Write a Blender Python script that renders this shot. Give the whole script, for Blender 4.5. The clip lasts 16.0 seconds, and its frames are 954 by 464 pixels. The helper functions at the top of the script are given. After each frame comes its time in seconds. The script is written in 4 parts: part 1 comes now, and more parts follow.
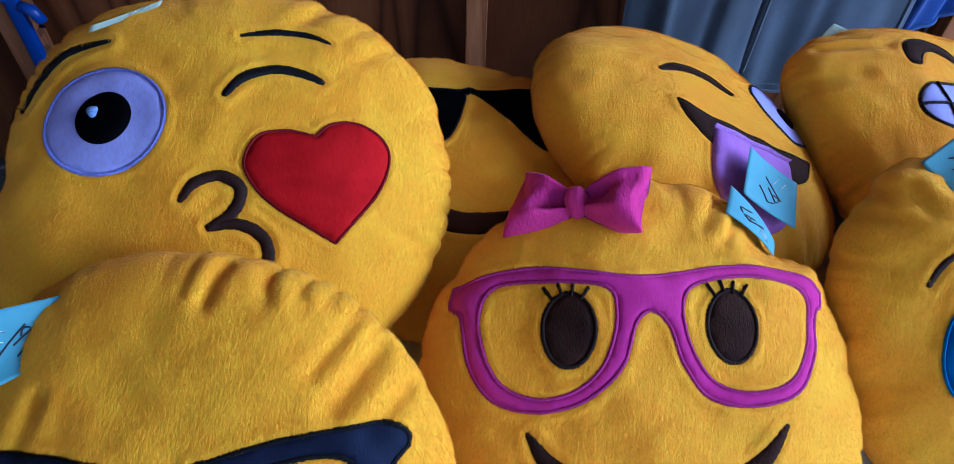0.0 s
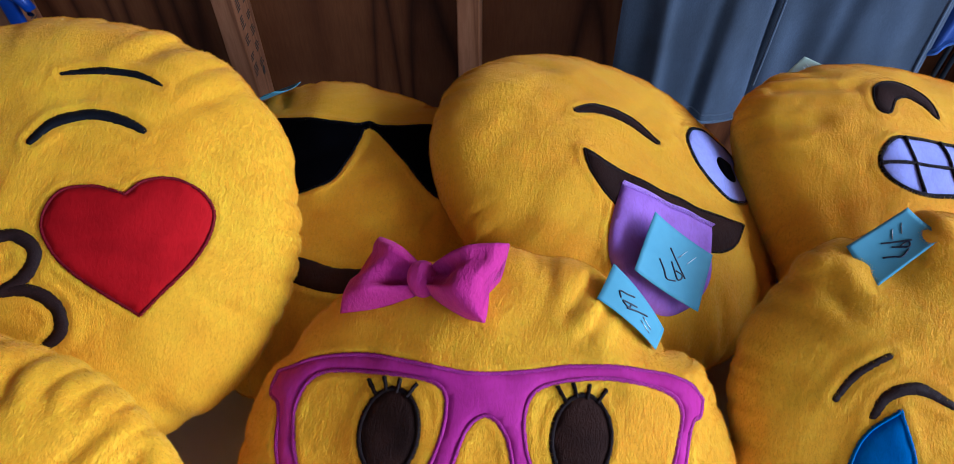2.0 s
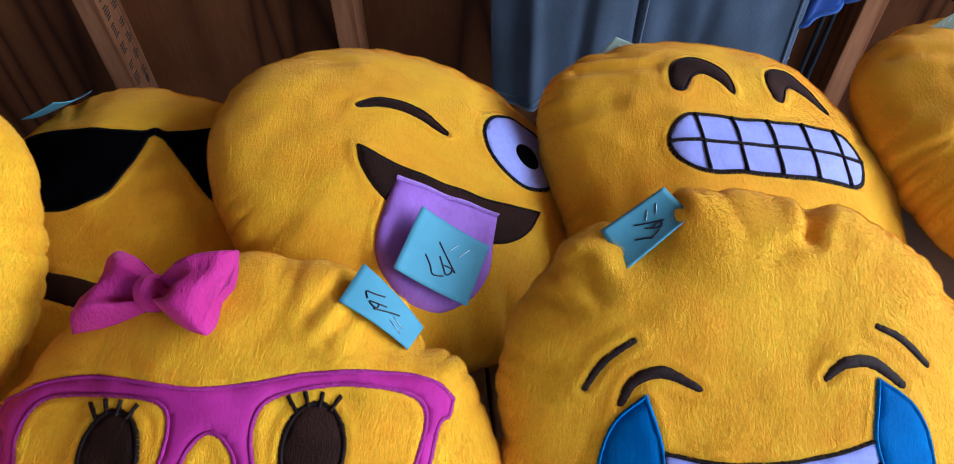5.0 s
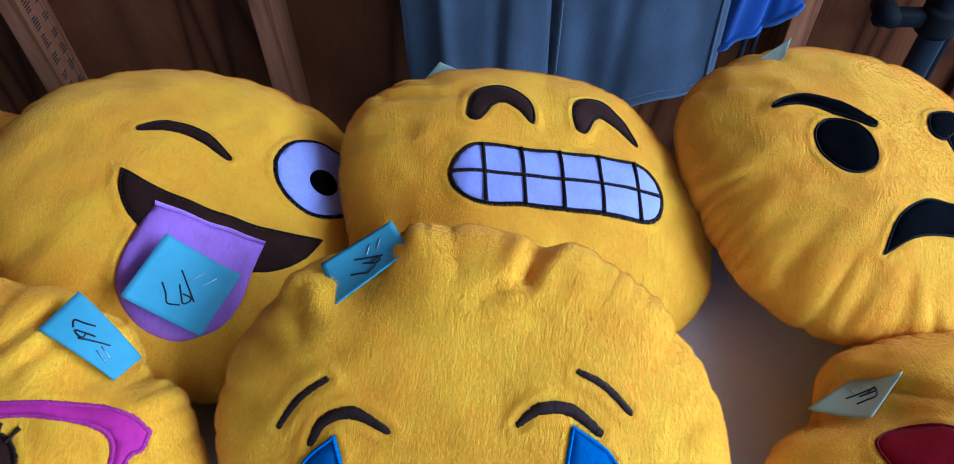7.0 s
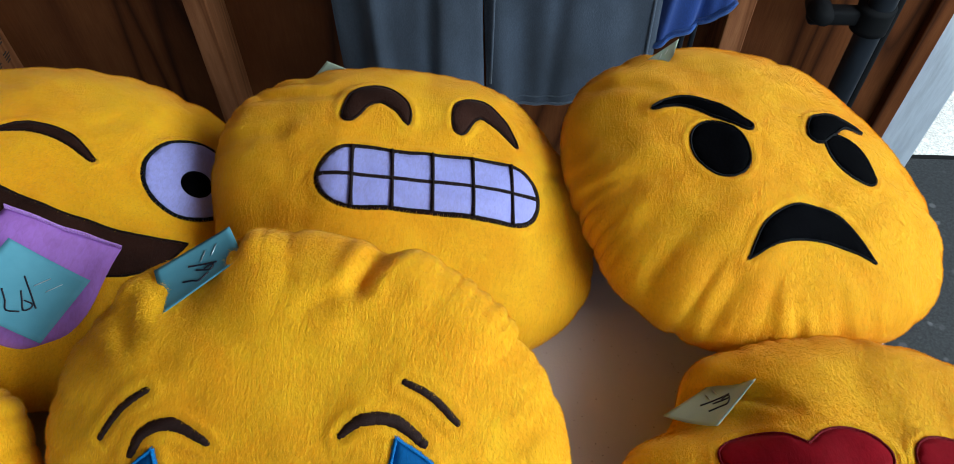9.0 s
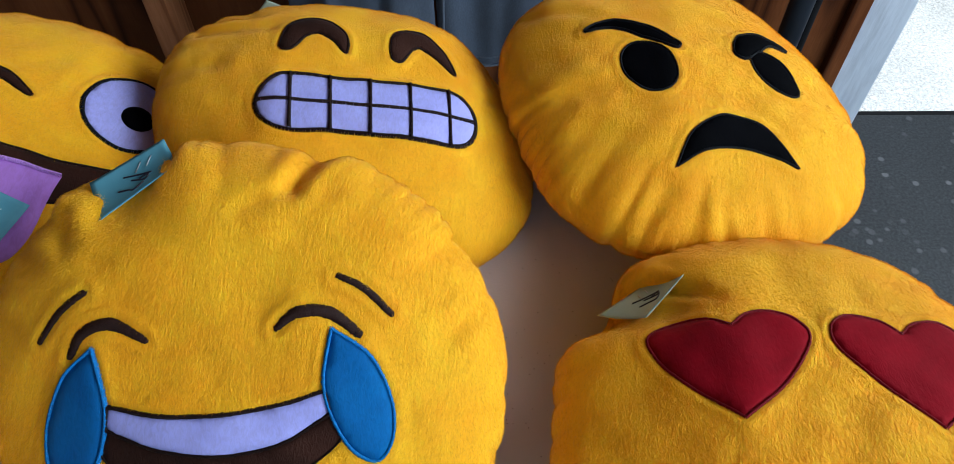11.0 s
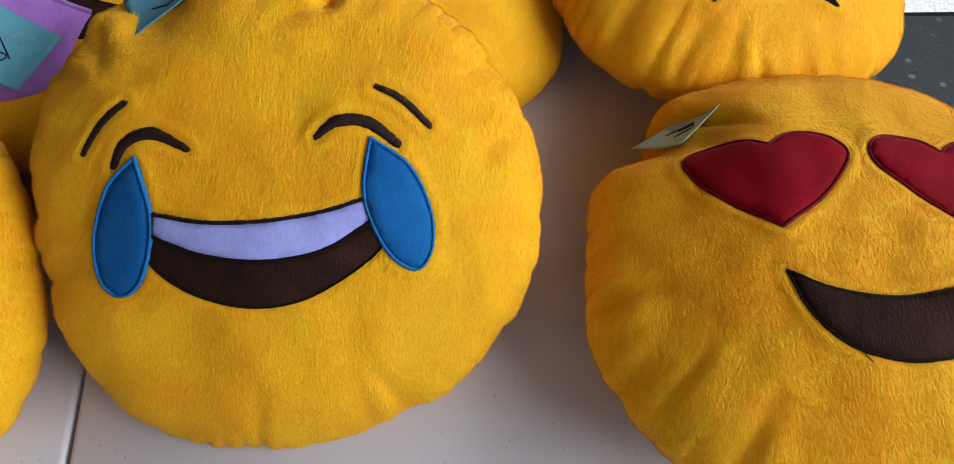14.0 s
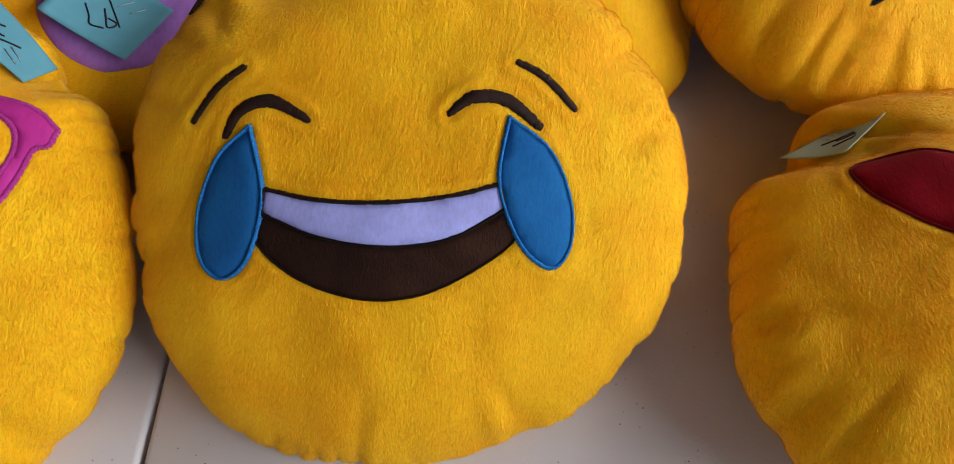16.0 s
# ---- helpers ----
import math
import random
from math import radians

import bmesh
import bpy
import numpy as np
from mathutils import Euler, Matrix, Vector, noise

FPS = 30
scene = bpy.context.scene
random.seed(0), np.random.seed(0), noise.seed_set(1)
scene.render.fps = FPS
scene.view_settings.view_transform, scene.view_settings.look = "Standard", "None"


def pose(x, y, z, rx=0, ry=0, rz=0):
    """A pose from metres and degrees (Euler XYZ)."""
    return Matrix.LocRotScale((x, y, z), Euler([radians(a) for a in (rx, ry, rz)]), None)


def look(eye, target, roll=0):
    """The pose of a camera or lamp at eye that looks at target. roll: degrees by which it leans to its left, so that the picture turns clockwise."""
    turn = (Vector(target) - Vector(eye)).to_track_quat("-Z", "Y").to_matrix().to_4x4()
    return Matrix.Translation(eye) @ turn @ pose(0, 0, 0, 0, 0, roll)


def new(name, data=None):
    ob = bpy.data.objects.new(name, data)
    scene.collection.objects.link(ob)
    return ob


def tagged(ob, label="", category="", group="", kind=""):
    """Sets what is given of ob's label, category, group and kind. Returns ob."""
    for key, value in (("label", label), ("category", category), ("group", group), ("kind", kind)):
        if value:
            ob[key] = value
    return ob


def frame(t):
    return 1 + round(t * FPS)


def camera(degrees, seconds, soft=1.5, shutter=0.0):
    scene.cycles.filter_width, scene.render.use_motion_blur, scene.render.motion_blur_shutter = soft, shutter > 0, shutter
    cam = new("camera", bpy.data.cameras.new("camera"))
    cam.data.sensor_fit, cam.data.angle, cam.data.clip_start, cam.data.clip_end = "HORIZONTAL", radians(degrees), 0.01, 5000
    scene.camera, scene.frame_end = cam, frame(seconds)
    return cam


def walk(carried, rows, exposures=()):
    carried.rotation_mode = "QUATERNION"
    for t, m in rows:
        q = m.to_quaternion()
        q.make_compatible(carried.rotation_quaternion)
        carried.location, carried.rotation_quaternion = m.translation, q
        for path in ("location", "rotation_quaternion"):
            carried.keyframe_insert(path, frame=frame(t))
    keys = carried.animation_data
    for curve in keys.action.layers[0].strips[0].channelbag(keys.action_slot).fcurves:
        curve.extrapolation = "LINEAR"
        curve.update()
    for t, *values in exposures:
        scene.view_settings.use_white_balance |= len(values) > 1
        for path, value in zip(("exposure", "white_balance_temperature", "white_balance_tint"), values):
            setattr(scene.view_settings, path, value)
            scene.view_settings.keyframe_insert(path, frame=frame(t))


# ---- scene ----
cam = camera(65.2, 16.0, 0.8)
METRES, EYE, TILT, LEAN, TURN = 0.82, 1.293, -49.4, -1.5, 0.0
ROWS = [
    (0.0, 0.0, 0.0, 0.0, -0.0, 0.0, -0.0),
    (0.5, 0.0562, 0.0258, 0.024, 2.03, 0.2, -3.23),
    (1.0, 0.1025, 0.0553, 0.0521, 4.3, -0.42, -4.04),
    (1.5, 0.1309, 0.0761, 0.0693, 4.59, -1.33, -3.5),
    (2.0, 0.1665, 0.0873, 0.0797, 4.4, -1.77, -2.75),
    (2.5, 0.2041, 0.0951, 0.0858, 4.39, -1.72, -2.25),
    (3.0, 0.2462, 0.1039, 0.0894, 4.26, -1.83, -1.79),
    (5.5, 0.3869, 0.1196, 0.0852, 1.66, -2.24, 0.94),
    (6.0, 0.4593, 0.1173, 0.0852, 3.3, -1.8, -0.77),
    (6.5, 0.5128, 0.1281, 0.097, 3.77, -1.38, -0.64),
    (7.0, 0.5617, 0.1395, 0.1035, 3.56, -1.43, -0.61),
    (7.5, 0.5993, 0.1462, 0.1103, 3.35, -1.59, -0.22),
    (8.0, 0.6256, 0.1484, 0.1148, 3.81, -1.6, -0.81),
    (8.5, 0.6485, 0.1513, 0.1165, 3.8, -1.98, -0.83),
    (9.0, 0.6726, 0.1558, 0.1148, 2.74, -1.99, -0.72),
    (11.5, 0.7065, 0.1311, 0.0295, 0.43, -3.08, 1.83),
    (12.0, 0.7076, 0.1304, 0.0164, 0.42, -3.75, 2.3),
    (12.5, 0.7058, 0.1303, 0.0009, 0.44, -4.74, 2.32),
    (13.0, 0.7044, 0.1265, -0.0141, 0.52, -5.9, 2.5),
    (13.5, 0.7007, 0.1239, -0.0261, 0.85, -6.43, 2.56),
    (14.0, 0.6848, 0.1274, -0.04, 1.54, -7.45, 1.45),
    (14.5, 0.6722, 0.1294, -0.0544, 2.45, -7.42, 0.46),
    (15.0, 0.6521, 0.1427, -0.0648, 3.34, -6.37, -0.45),
    (15.5, 0.6335, 0.1573, -0.0763, 3.86, -5.03, -0.93),
    (16.0, 0.618, 0.18, -0.0854, 4.91, -3.27, -1.62),
]
EXPOSURES = [(0.0, 0.3, 4750, 10), (1.5, 0.28, 5200, 10), (3.0, 0.28, 4750, 9), (5.5, 0.25, 5400, 7), (6.5, 0.15, 4750, 6), (7.5, 0.09, 4400, 3),
             (8.2, 0.0, 5100, 0), (9.0, -0.14, 6200, -2), (11.5, -0.16, 5900, 3), (12.5, -0.2, 5500, 4), (14.0, -0.23, 6500, 4), (16.0, -0.28, 7000, 5)]
walk(cam, [(t, pose(0, 0, EYE, TILT, LEAN, TURN) @ pose(METRES * x, METRES * y, METRES * z, 90 + pitch, roll, yaw)) for t, x, y, z, yaw, pitch, roll in ROWS], EXPOSURES)

# ---- world, sun, large lights ----
world = bpy.data.worlds.new("world")
scene.world = world
world.use_nodes = True
wn = world.node_tree.nodes
sky = wn.new("ShaderNodeTexSky")
sky.sky_type = "NISHITA"
sky.sun_disc = False
sky.sun_elevation = radians(48)
sky.sun_rotation = radians(270)
wn["Background"].inputs["Strength"].default_value = 0.06
world.node_tree.links.new(sky.outputs["Color"], wn["Background"].inputs["Color"])

sun = new("sun", bpy.data.lights.new("sun", "SUN"))
sun.data.energy, sun.data.angle, sun.data.color = 5.0, radians(0.5), (1.0, 0.95, 0.86)
sun.matrix_world = look((-6, 0, 6.7), (0, 0, 0))


def area_lamp(name, eye, target, wide, high, watts, colour):
    lamp = new(name, bpy.data.lights.new(name, "AREA"))
    lamp.data.shape, lamp.data.size, lamp.data.size_y = "RECTANGLE", wide, high
    lamp.data.energy, lamp.data.color = watts, colour
    lamp.matrix_world = look(eye, target)
    return lamp


# sky light through the open side, the open front and the doorway
area_lamp("sky_side", (2.35, -0.3, 1.78), (0.5, 0.4, 0.8), 1.8, 0.9, 68, (0.80, 0.89, 1.0))
area_lamp("sky_front", (0.6, -1.2, 1.75), (0.4, 0.5, 0.8), 2.6, 0.9, 5.0, (0.74, 0.85, 1.0))
area_lamp("sky_doorway", (2.2, 1.15, 1.75), (0.5, 0.5, 0.8), 1.4, 0.8, 27, (0.82, 0.91, 1.0))


# ---- materials ----
def material(name, colour, rough=0.6, metal=0.0):
    m = bpy.data.materials.new(name)
    m.use_nodes = True
    b = m.node_tree.nodes["Principled BSDF"]
    b.inputs["Base Color"].default_value = (*colour, 1)
    b.inputs["Roughness"].default_value = rough
    b.inputs["Metallic"].default_value = metal
    return m


def node(m, kind, **values):
    n = m.node_tree.nodes.new(kind)
    for key, value in values.items():
        n.inputs[key.replace("_", " ")].default_value = value
    return n


def link(m, a, b):
    m.node_tree.links.new(a, b)


def ramp(m, source, stops):
    r = m.node_tree.nodes.new("ShaderNodeValToRGB")
    while len(r.color_ramp.elements) < len(stops):
        r.color_ramp.elements.new(0.5)
    for e, (at, c) in zip(r.color_ramp.elements, stops):
        e.position, e.color = at, (*c, 1)
    link(m, source, r.inputs["Fac"])
    return r


def coords(m, scale=(1, 1, 1), turn=(0, 0, 0), use="Object"):
    tc = m.node_tree.nodes.new("ShaderNodeTexCoord")
    mp = m.node_tree.nodes.new("ShaderNodeMapping")
    mp.inputs["Scale"].default_value = scale
    mp.inputs["Rotation"].default_value = [radians(a) for a in turn]
    link(m, tc.outputs[use], mp.inputs["Vector"])
    return mp.outputs["Vector"]


def bump(m, height, strength, distance, before=None):
    b = node(m, "ShaderNodeBump", Strength=strength, Distance=distance)
    link(m, height, b.inputs["Height"])
    if before:
        link(m, before, b.inputs["Normal"])
    link(m, b.outputs["Normal"], m.node_tree.nodes["Principled BSDF"].inputs["Normal"])
    return b.outputs["Normal"]


def mix(m, fac, a, b, mode="MIX"):
    n = m.node_tree.nodes.new("ShaderNodeMix")
    n.data_type, n.blend_type = "RGBA", mode
    for key, v in ((0, fac), (6, a), (7, b)):
        if hasattr(v, "links"):
            link(m, v, n.inputs[key])
        else:
            n.inputs[key].default_value = v if key == 0 else (*v, 1)
    return n.outputs[2]


def plush(name, dark, light, sheen=0.5, nap=1.0, fine=420, pile=False, gloss=0.06, deep=0.0):
    """Short-pile plush: brushed patches, streaky nap, soft sheen at grazing angles."""
    m = material(name, light, 0.95)
    b = m.node_tree.nodes["Principled BSDF"]
    b.inputs["Specular IOR Level"].default_value = gloss
    b.inputs["Roughness"].default_value = 0.72
    b.inputs["Sheen Weight"].default_value = sheen
    b.inputs["Sheen Roughness"].default_value = 0.4
    b.inputs["Sheen Tint"].default_value = (*[min(1, 0.12 + 1.05 * c) for c in light], 1)
    if deep:
        b.inputs["Sheen Tint"].default_value = (1.0, 0.80, 0.38, 1)
        b.inputs["Subsurface Weight"].default_value = deep
        b.inputs["Subsurface Radius"].default_value = (1.0, 0.3, 0.05)
        b.inputs["Subsurface Scale"].default_value = 0.007
    v = coords(m)
    patch = node(m, "ShaderNodeTexNoise", Scale=15, Detail=4, Roughness=0.6, Distortion=0.7)
    link(m, v, patch.inputs["Vector"])
    streak = node(m, "ShaderNodeTexNoise", Scale=fine, Detail=3, Roughness=0.6, Distortion=0.8)
    link(m, coords(m, (1.0, 0.4, 0.6), (0, 0, 18)), streak.inputs["Vector"])
    base = ramp(m, patch.outputs["Fac"], [(0.34, dark), (0.66, light)])
    strand = ramp(m, streak.outputs["Fac"], [(0.3, (0.84, 0.8, 0.74)), (0.62, (1, 1, 1))])
    c = mix(m, 0.7, base.outputs["Color"], strand.outputs["Color"], "MULTIPLY")
    if pile:
        geo = m.node_tree.nodes.new("ShaderNodeNewGeometry")
        each = ramp(m, geo.outputs["Random Per Island"], [(0.0, (0.68, 0.56, 0.38)), (0.65, (1, 1, 1))])
        c = mix(m, 0.8, c, each.outputs["Color"], "MULTIPLY")
    link(m, c, b.inputs["Base Color"])
    bump(m, streak.outputs["Fac"], 0.4 * nap, 0.0014)
    return m


def thread(name, colour):
    """Satin stitching: fine ribs across the line."""
    m = material(name, colour, 0.6)
    m.node_tree.nodes["Principled BSDF"].inputs["Specular IOR Level"].default_value = 0.12
    v = coords(m)
    n = node(m, "ShaderNodeTexNoise", Scale=1500, Detail=2)
    link(m, v, n.inputs["Vector"])
    r = ramp(m, n.outputs["Fac"], [(0.35, tuple(c * 0.55 for c in colour)), (0.65, tuple(min(1, c * 1.35) for c in colour))])
    link(m, r.outputs["Color"], m.node_tree.nodes["Principled BSDF"].inputs["Base Color"])
    bump(m, n.outputs["Fac"], 0.6, 0.0008)
    return m


def timber(name, dark, mid, light, scale, rough=0.6, turn=(0, 0, 0), rings_apart=9.0, line=0.16):
    """Sawn softwood with grain along z."""
    m = material(name, mid, rough)
    m.node_tree.nodes["Principled BSDF"].inputs["Specular IOR Level"].default_value = 0.15
    v = coords(m, (1.0, 1.0, 0.09), turn)
    rings = node(m, "ShaderNodeTexNoise", Scale=scale, Detail=2, Roughness=0.5, Distortion=0.6)
    link(m, v, rings.inputs["Vector"])
    wave = m.node_tree.nodes.new("ShaderNodeMath")
    wave.operation = "MULTIPLY"
    wave.inputs[1].default_value = rings_apart
    link(m, rings.outputs["Fac"], wave.inputs[0])
    saw = m.node_tree.nodes.new("ShaderNodeMath")
    saw.operation = "PINGPONG"
    saw.inputs[1].default_value = 0.5
    link(m, wave.outputs[0], saw.inputs[0])
    fibre = node(m, "ShaderNodeTexNoise", Scale=190, Detail=3, Roughness=0.7)
    link(m, v, fibre.inputs["Vector"])
    stain = node(m, "ShaderNodeTexNoise", Scale=5, Detail=3)
    link(m, coords(m), stain.inputs["Vector"])
    r = ramp(m, saw.outputs[0], [(0.0, dark), (line, mid), (0.5, light)])
    f = ramp(m, fibre.outputs["Fac"], [(0.3, (0.76, 0.73, 0.7)), (0.65, (1, 1, 1))])
    s = ramp(m, stain.outputs["Fac"], [(0.3, (0.66, 0.62, 0.6)), (0.6, (1, 1, 1))])
    c = mix(m, 0.8, r.outputs["Color"], f.outputs["Color"], "MULTIPLY")
    c = mix(m, 0.8, c, s.outputs["Color"], "MULTIPLY")
    link(m, c, m.node_tree.nodes["Principled BSDF"].inputs["Base Color"])
    bump(m, fibre.outputs["Fac"], 0.25, 0.002)
    return m


def cloth(name, colour, rib=(900, 900, 260), fade=0.5):
    """Woven twill or denim with worn, faded patches."""
    m = material(name, colour, 0.9)
    m.node_tree.nodes["Principled BSDF"].inputs["Sheen Weight"].default_value = 0.15
    weave = node(m, "ShaderNodeTexNoise", Scale=1.0, Detail=2)
    link(m, coords(m, rib, (0, 25, 0)), weave.inputs["Vector"])
    wear = node(m, "ShaderNodeTexNoise", Scale=11, Detail=5, Roughness=0.6)
    link(m, coords(m, (1, 1, 0.45)), wear.inputs["Vector"])
    r = ramp(m, wear.outputs["Fac"], [(0.3, tuple(c * (1 - 0.45 * fade) for c in colour)), (0.72, tuple(min(1, c * (1 + 0.55 * fade)) for c in colour))])
    w = ramp(m, weave.outputs["Fac"], [(0.35, (0.7, 0.7, 0.72)), (0.65, (1, 1, 1))])
    link(m, mix(m, 0.8, r.outputs["Color"], w.outputs["Color"], "MULTIPLY"), m.node_tree.nodes["Principled BSDF"].inputs["Base Color"])
    bump(m, weave.outputs["Fac"], 0.35, 0.001)
    return m


YELLOW = plush("yellow_plush", (0.95, 0.442, 0.006), (0.98, 0.545, 0.011), 0.32, 1.8, 620, False, 0.22, 0.2)
PILE = plush("yellow_pile", (0.96, 0.462, 0.007), (0.99, 0.565, 0.014), 0.32, 0.0, 420, True, 0.22)
PILE.node_tree.nodes["Principled BSDF"].inputs["Sheen Tint"].default_value = (1.0, 0.80, 0.38, 1)
BROWN = plush("brown_felt", (0.016, 0.006, 0.004), (0.040, 0.015, 0.010), 0.12, 1.6, 650)
BLACK = plush("black_felt", (0.0008, 0.0008, 0.0012), (0.002, 0.002, 0.003), 0.0, 0.5, 500, False, 0.015)
NAVY = plush("navy_felt", (0.006, 0.008, 0.022), (0.014, 0.018, 0.045), 0.2, 0.7, 500)
WHITE = plush("white_felt", (0.33, 0.325, 0.70), (0.39, 0.385, 0.78), 0.1, 0.35, 500)
RED = plush("red_plush", (0.30, 0.002, 0.004), (0.47, 0.005, 0.008), 0.15, 0.8, 420)
CRIMSON = plush("crimson_plush", (0.17, 0.001, 0.006), (0.26, 0.002, 0.010), 0.12, 0.6, 420)
MAGENTA = plush("magenta_felt", (0.40, 0.020, 0.20), (0.50, 0.035, 0.27), 0.2, 0.5, 420)
PINK = plush("pink_plush", (0.46, 0.022, 0.18), (0.62, 0.048, 0.26), 0.5, 2.2, 420)
BLUE = plush("blue_felt", (0.008, 0.085, 0.27), (0.012, 0.13, 0.37), 0.08, 0.5, 500)
VIOLET = plush("violet_felt", (0.34, 0.14, 0.50), (0.42, 0.19, 0.60), 0.1, 0.5, 300)
T_BROWN = thread("brown_thread", (0.014, 0.006, 0.005))
S_BROWN = thread("brown_satin", (0.024, 0.010, 0.008))
S_BLACK = thread("black_satin", (0.005, 0.005, 0.007))
T_BLACK = thread("black_thread", (0.003, 0.003, 0.005))
T_RED = thread("red_thread", (0.17, 0.003, 0.009))
T_MAGENTA = thread("magenta_thread", (0.40, 0.028, 0.22))
T_BLUE = thread("light_blue_thread", (0.014, 0.16, 0.45))
T_LILAC = thread("lilac_thread", (0.22, 0.24, 0.66))
T_VIOLET = thread("violet_thread", (0.55, 0.28, 0.72))
T_SPARK = thread("pale_blue_thread", (0.25, 0.38, 0.75))
PLY = timber("stained_plywood", (0.058, 0.016, 0.005), (0.150, 0.046, 0.014), (0.195, 0.064, 0.020), 2.6, rings_apart=17.0, line=0.20)
STUD = timber("stud_timber", (0.22, 0.078, 0.030), (0.32, 0.122, 0.050), (0.40, 0.160, 0.070), 12.0)
RAFTER = timber("roof_timber", (0.10, 0.05, 0.025), (0.2, 0.1, 0.05), (0.3, 0.16, 0.09), 10.0)
INK = material("ink", (0.008, 0.008, 0.02), 0.4)
STAMP_INK = material("stamp_ink", (0.03, 0.018, 0.014), 0.8)
STEEL = material("staple_steel", (0.6, 0.6, 0.62), 0.3, 1.0)
TROUSER = cloth("slate_twill", (0.056, 0.072, 0.105), fade=0.75)
TROUSER_SEAM = cloth("slate_twill_seam", (0.085, 0.105, 0.145))
DENIM = cloth("blue_denim", (0.014, 0.05, 0.24), fade=0.6)
DENIM_HEM = cloth("denim_hem", (0.03, 0.085, 0.30), fade=0.9)
RUBBER = material("black_rubber", (0.006, 0.006, 0.007), 0.8)
RUBBER.node_tree.nodes["Principled BSDF"].inputs["Specular IOR Level"].default_value = 0.15
BLUE_PLASTIC = material("blue_plastic", (0.012, 0.05, 0.30), 0.4)


def note_paper(name, low, high):
    m = material(name, high, 0.75)
    n = node(m, "ShaderNodeTexNoise", Scale=60, Detail=3)
    link(m, coords(m), n.inputs["Vector"])
    r = ramp(m, n.outputs["Fac"], [(0.3, low), (0.7, high)])
    link(m, r.outputs["Color"], m.node_tree.nodes["Principled BSDF"].inputs["Base Color"])
    return m


def table_plastic():
    m = material("table_plastic", (0.62, 0.60, 0.60), 0.45)
    b = m.node_tree.nodes["Principled BSDF"]
    v = coords(m)
    cell = node(m, "ShaderNodeTexVoronoi", Scale=150)
    link(m, v, cell.inputs["Vector"])
    speck = ramp(m, cell.outputs["Distance"], [(0.045, (0.2, 0.17, 0.17)), (0.09, (1, 1, 1))])
    some = node(m, "ShaderNodeTexNoise", Scale=60, Detail=1)
    link(m, v, some.inputs["Vector"])
    keep = ramp(m, some.outputs["Fac"], [(0.40, (0, 0, 0)), (0.46, (1, 1, 1))])
    smear = node(m, "ShaderNodeTexNoise", Scale=7, Detail=4)
    link(m, v, smear.inputs["Vector"])
    dirt = ramp(m, smear.outputs["Fac"], [(0.3, (0.53, 0.48, 0.50)), (0.65, (0.60, 0.55, 0.57))])
    c = mix(m, keep.outputs["Color"], dirt.outputs["Color"], mix(m, 1.0, dirt.outputs["Color"], speck.outputs["Color"], "MULTIPLY"))
    link(m, c, b.inputs["Base Color"])
    fine = node(m, "ShaderNodeTexNoise", Scale=500, Detail=2)
    link(m, v, fine.inputs["Vector"])
    bump(m, fine.outputs["Fac"], 0.15, 0.001)
    return m


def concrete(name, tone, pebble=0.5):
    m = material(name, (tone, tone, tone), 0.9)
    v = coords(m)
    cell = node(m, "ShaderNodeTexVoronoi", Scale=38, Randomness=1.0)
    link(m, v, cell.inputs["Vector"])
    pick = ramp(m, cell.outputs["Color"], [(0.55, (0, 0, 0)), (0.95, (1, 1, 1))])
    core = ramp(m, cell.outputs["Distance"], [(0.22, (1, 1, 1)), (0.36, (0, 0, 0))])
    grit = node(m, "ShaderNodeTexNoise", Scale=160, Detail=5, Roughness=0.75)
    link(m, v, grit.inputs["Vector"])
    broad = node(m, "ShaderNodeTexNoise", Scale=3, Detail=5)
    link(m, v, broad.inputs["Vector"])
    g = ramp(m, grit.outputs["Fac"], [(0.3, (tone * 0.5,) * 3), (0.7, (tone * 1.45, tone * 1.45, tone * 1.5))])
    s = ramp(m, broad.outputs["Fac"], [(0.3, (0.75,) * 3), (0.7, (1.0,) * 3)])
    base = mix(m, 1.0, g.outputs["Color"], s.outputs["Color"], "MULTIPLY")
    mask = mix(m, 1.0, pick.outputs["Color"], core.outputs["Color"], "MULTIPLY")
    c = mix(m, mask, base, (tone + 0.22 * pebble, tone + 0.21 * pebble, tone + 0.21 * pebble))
    link(m, c, m.node_tree.nodes["Principled BSDF"].inputs["Base Color"])
    bump(m, grit.outputs["Fac"], 0.4, 0.004)
    return m


def painted_wood():
    m = material("white_painted_wood", (0.62, 0.66, 0.74), 0.6)
    n = node(m, "ShaderNodeTexNoise", Scale=30, Detail=5, Roughness=0.7)
    link(m, coords(m, (1, 1, 0.12)), n.inputs["Vector"])
    r = ramp(m, n.outputs["Fac"], [(0.28, (0.42, 0.45, 0.52)), (0.5, (0.60, 0.64, 0.72)), (0.75, (0.70, 0.74, 0.80))])
    link(m, r.outputs["Color"], m.node_tree.nodes["Principled BSDF"].inputs["Base Color"])
    bump(m, n.outputs["Fac"], 0.3, 0.002)
    return m


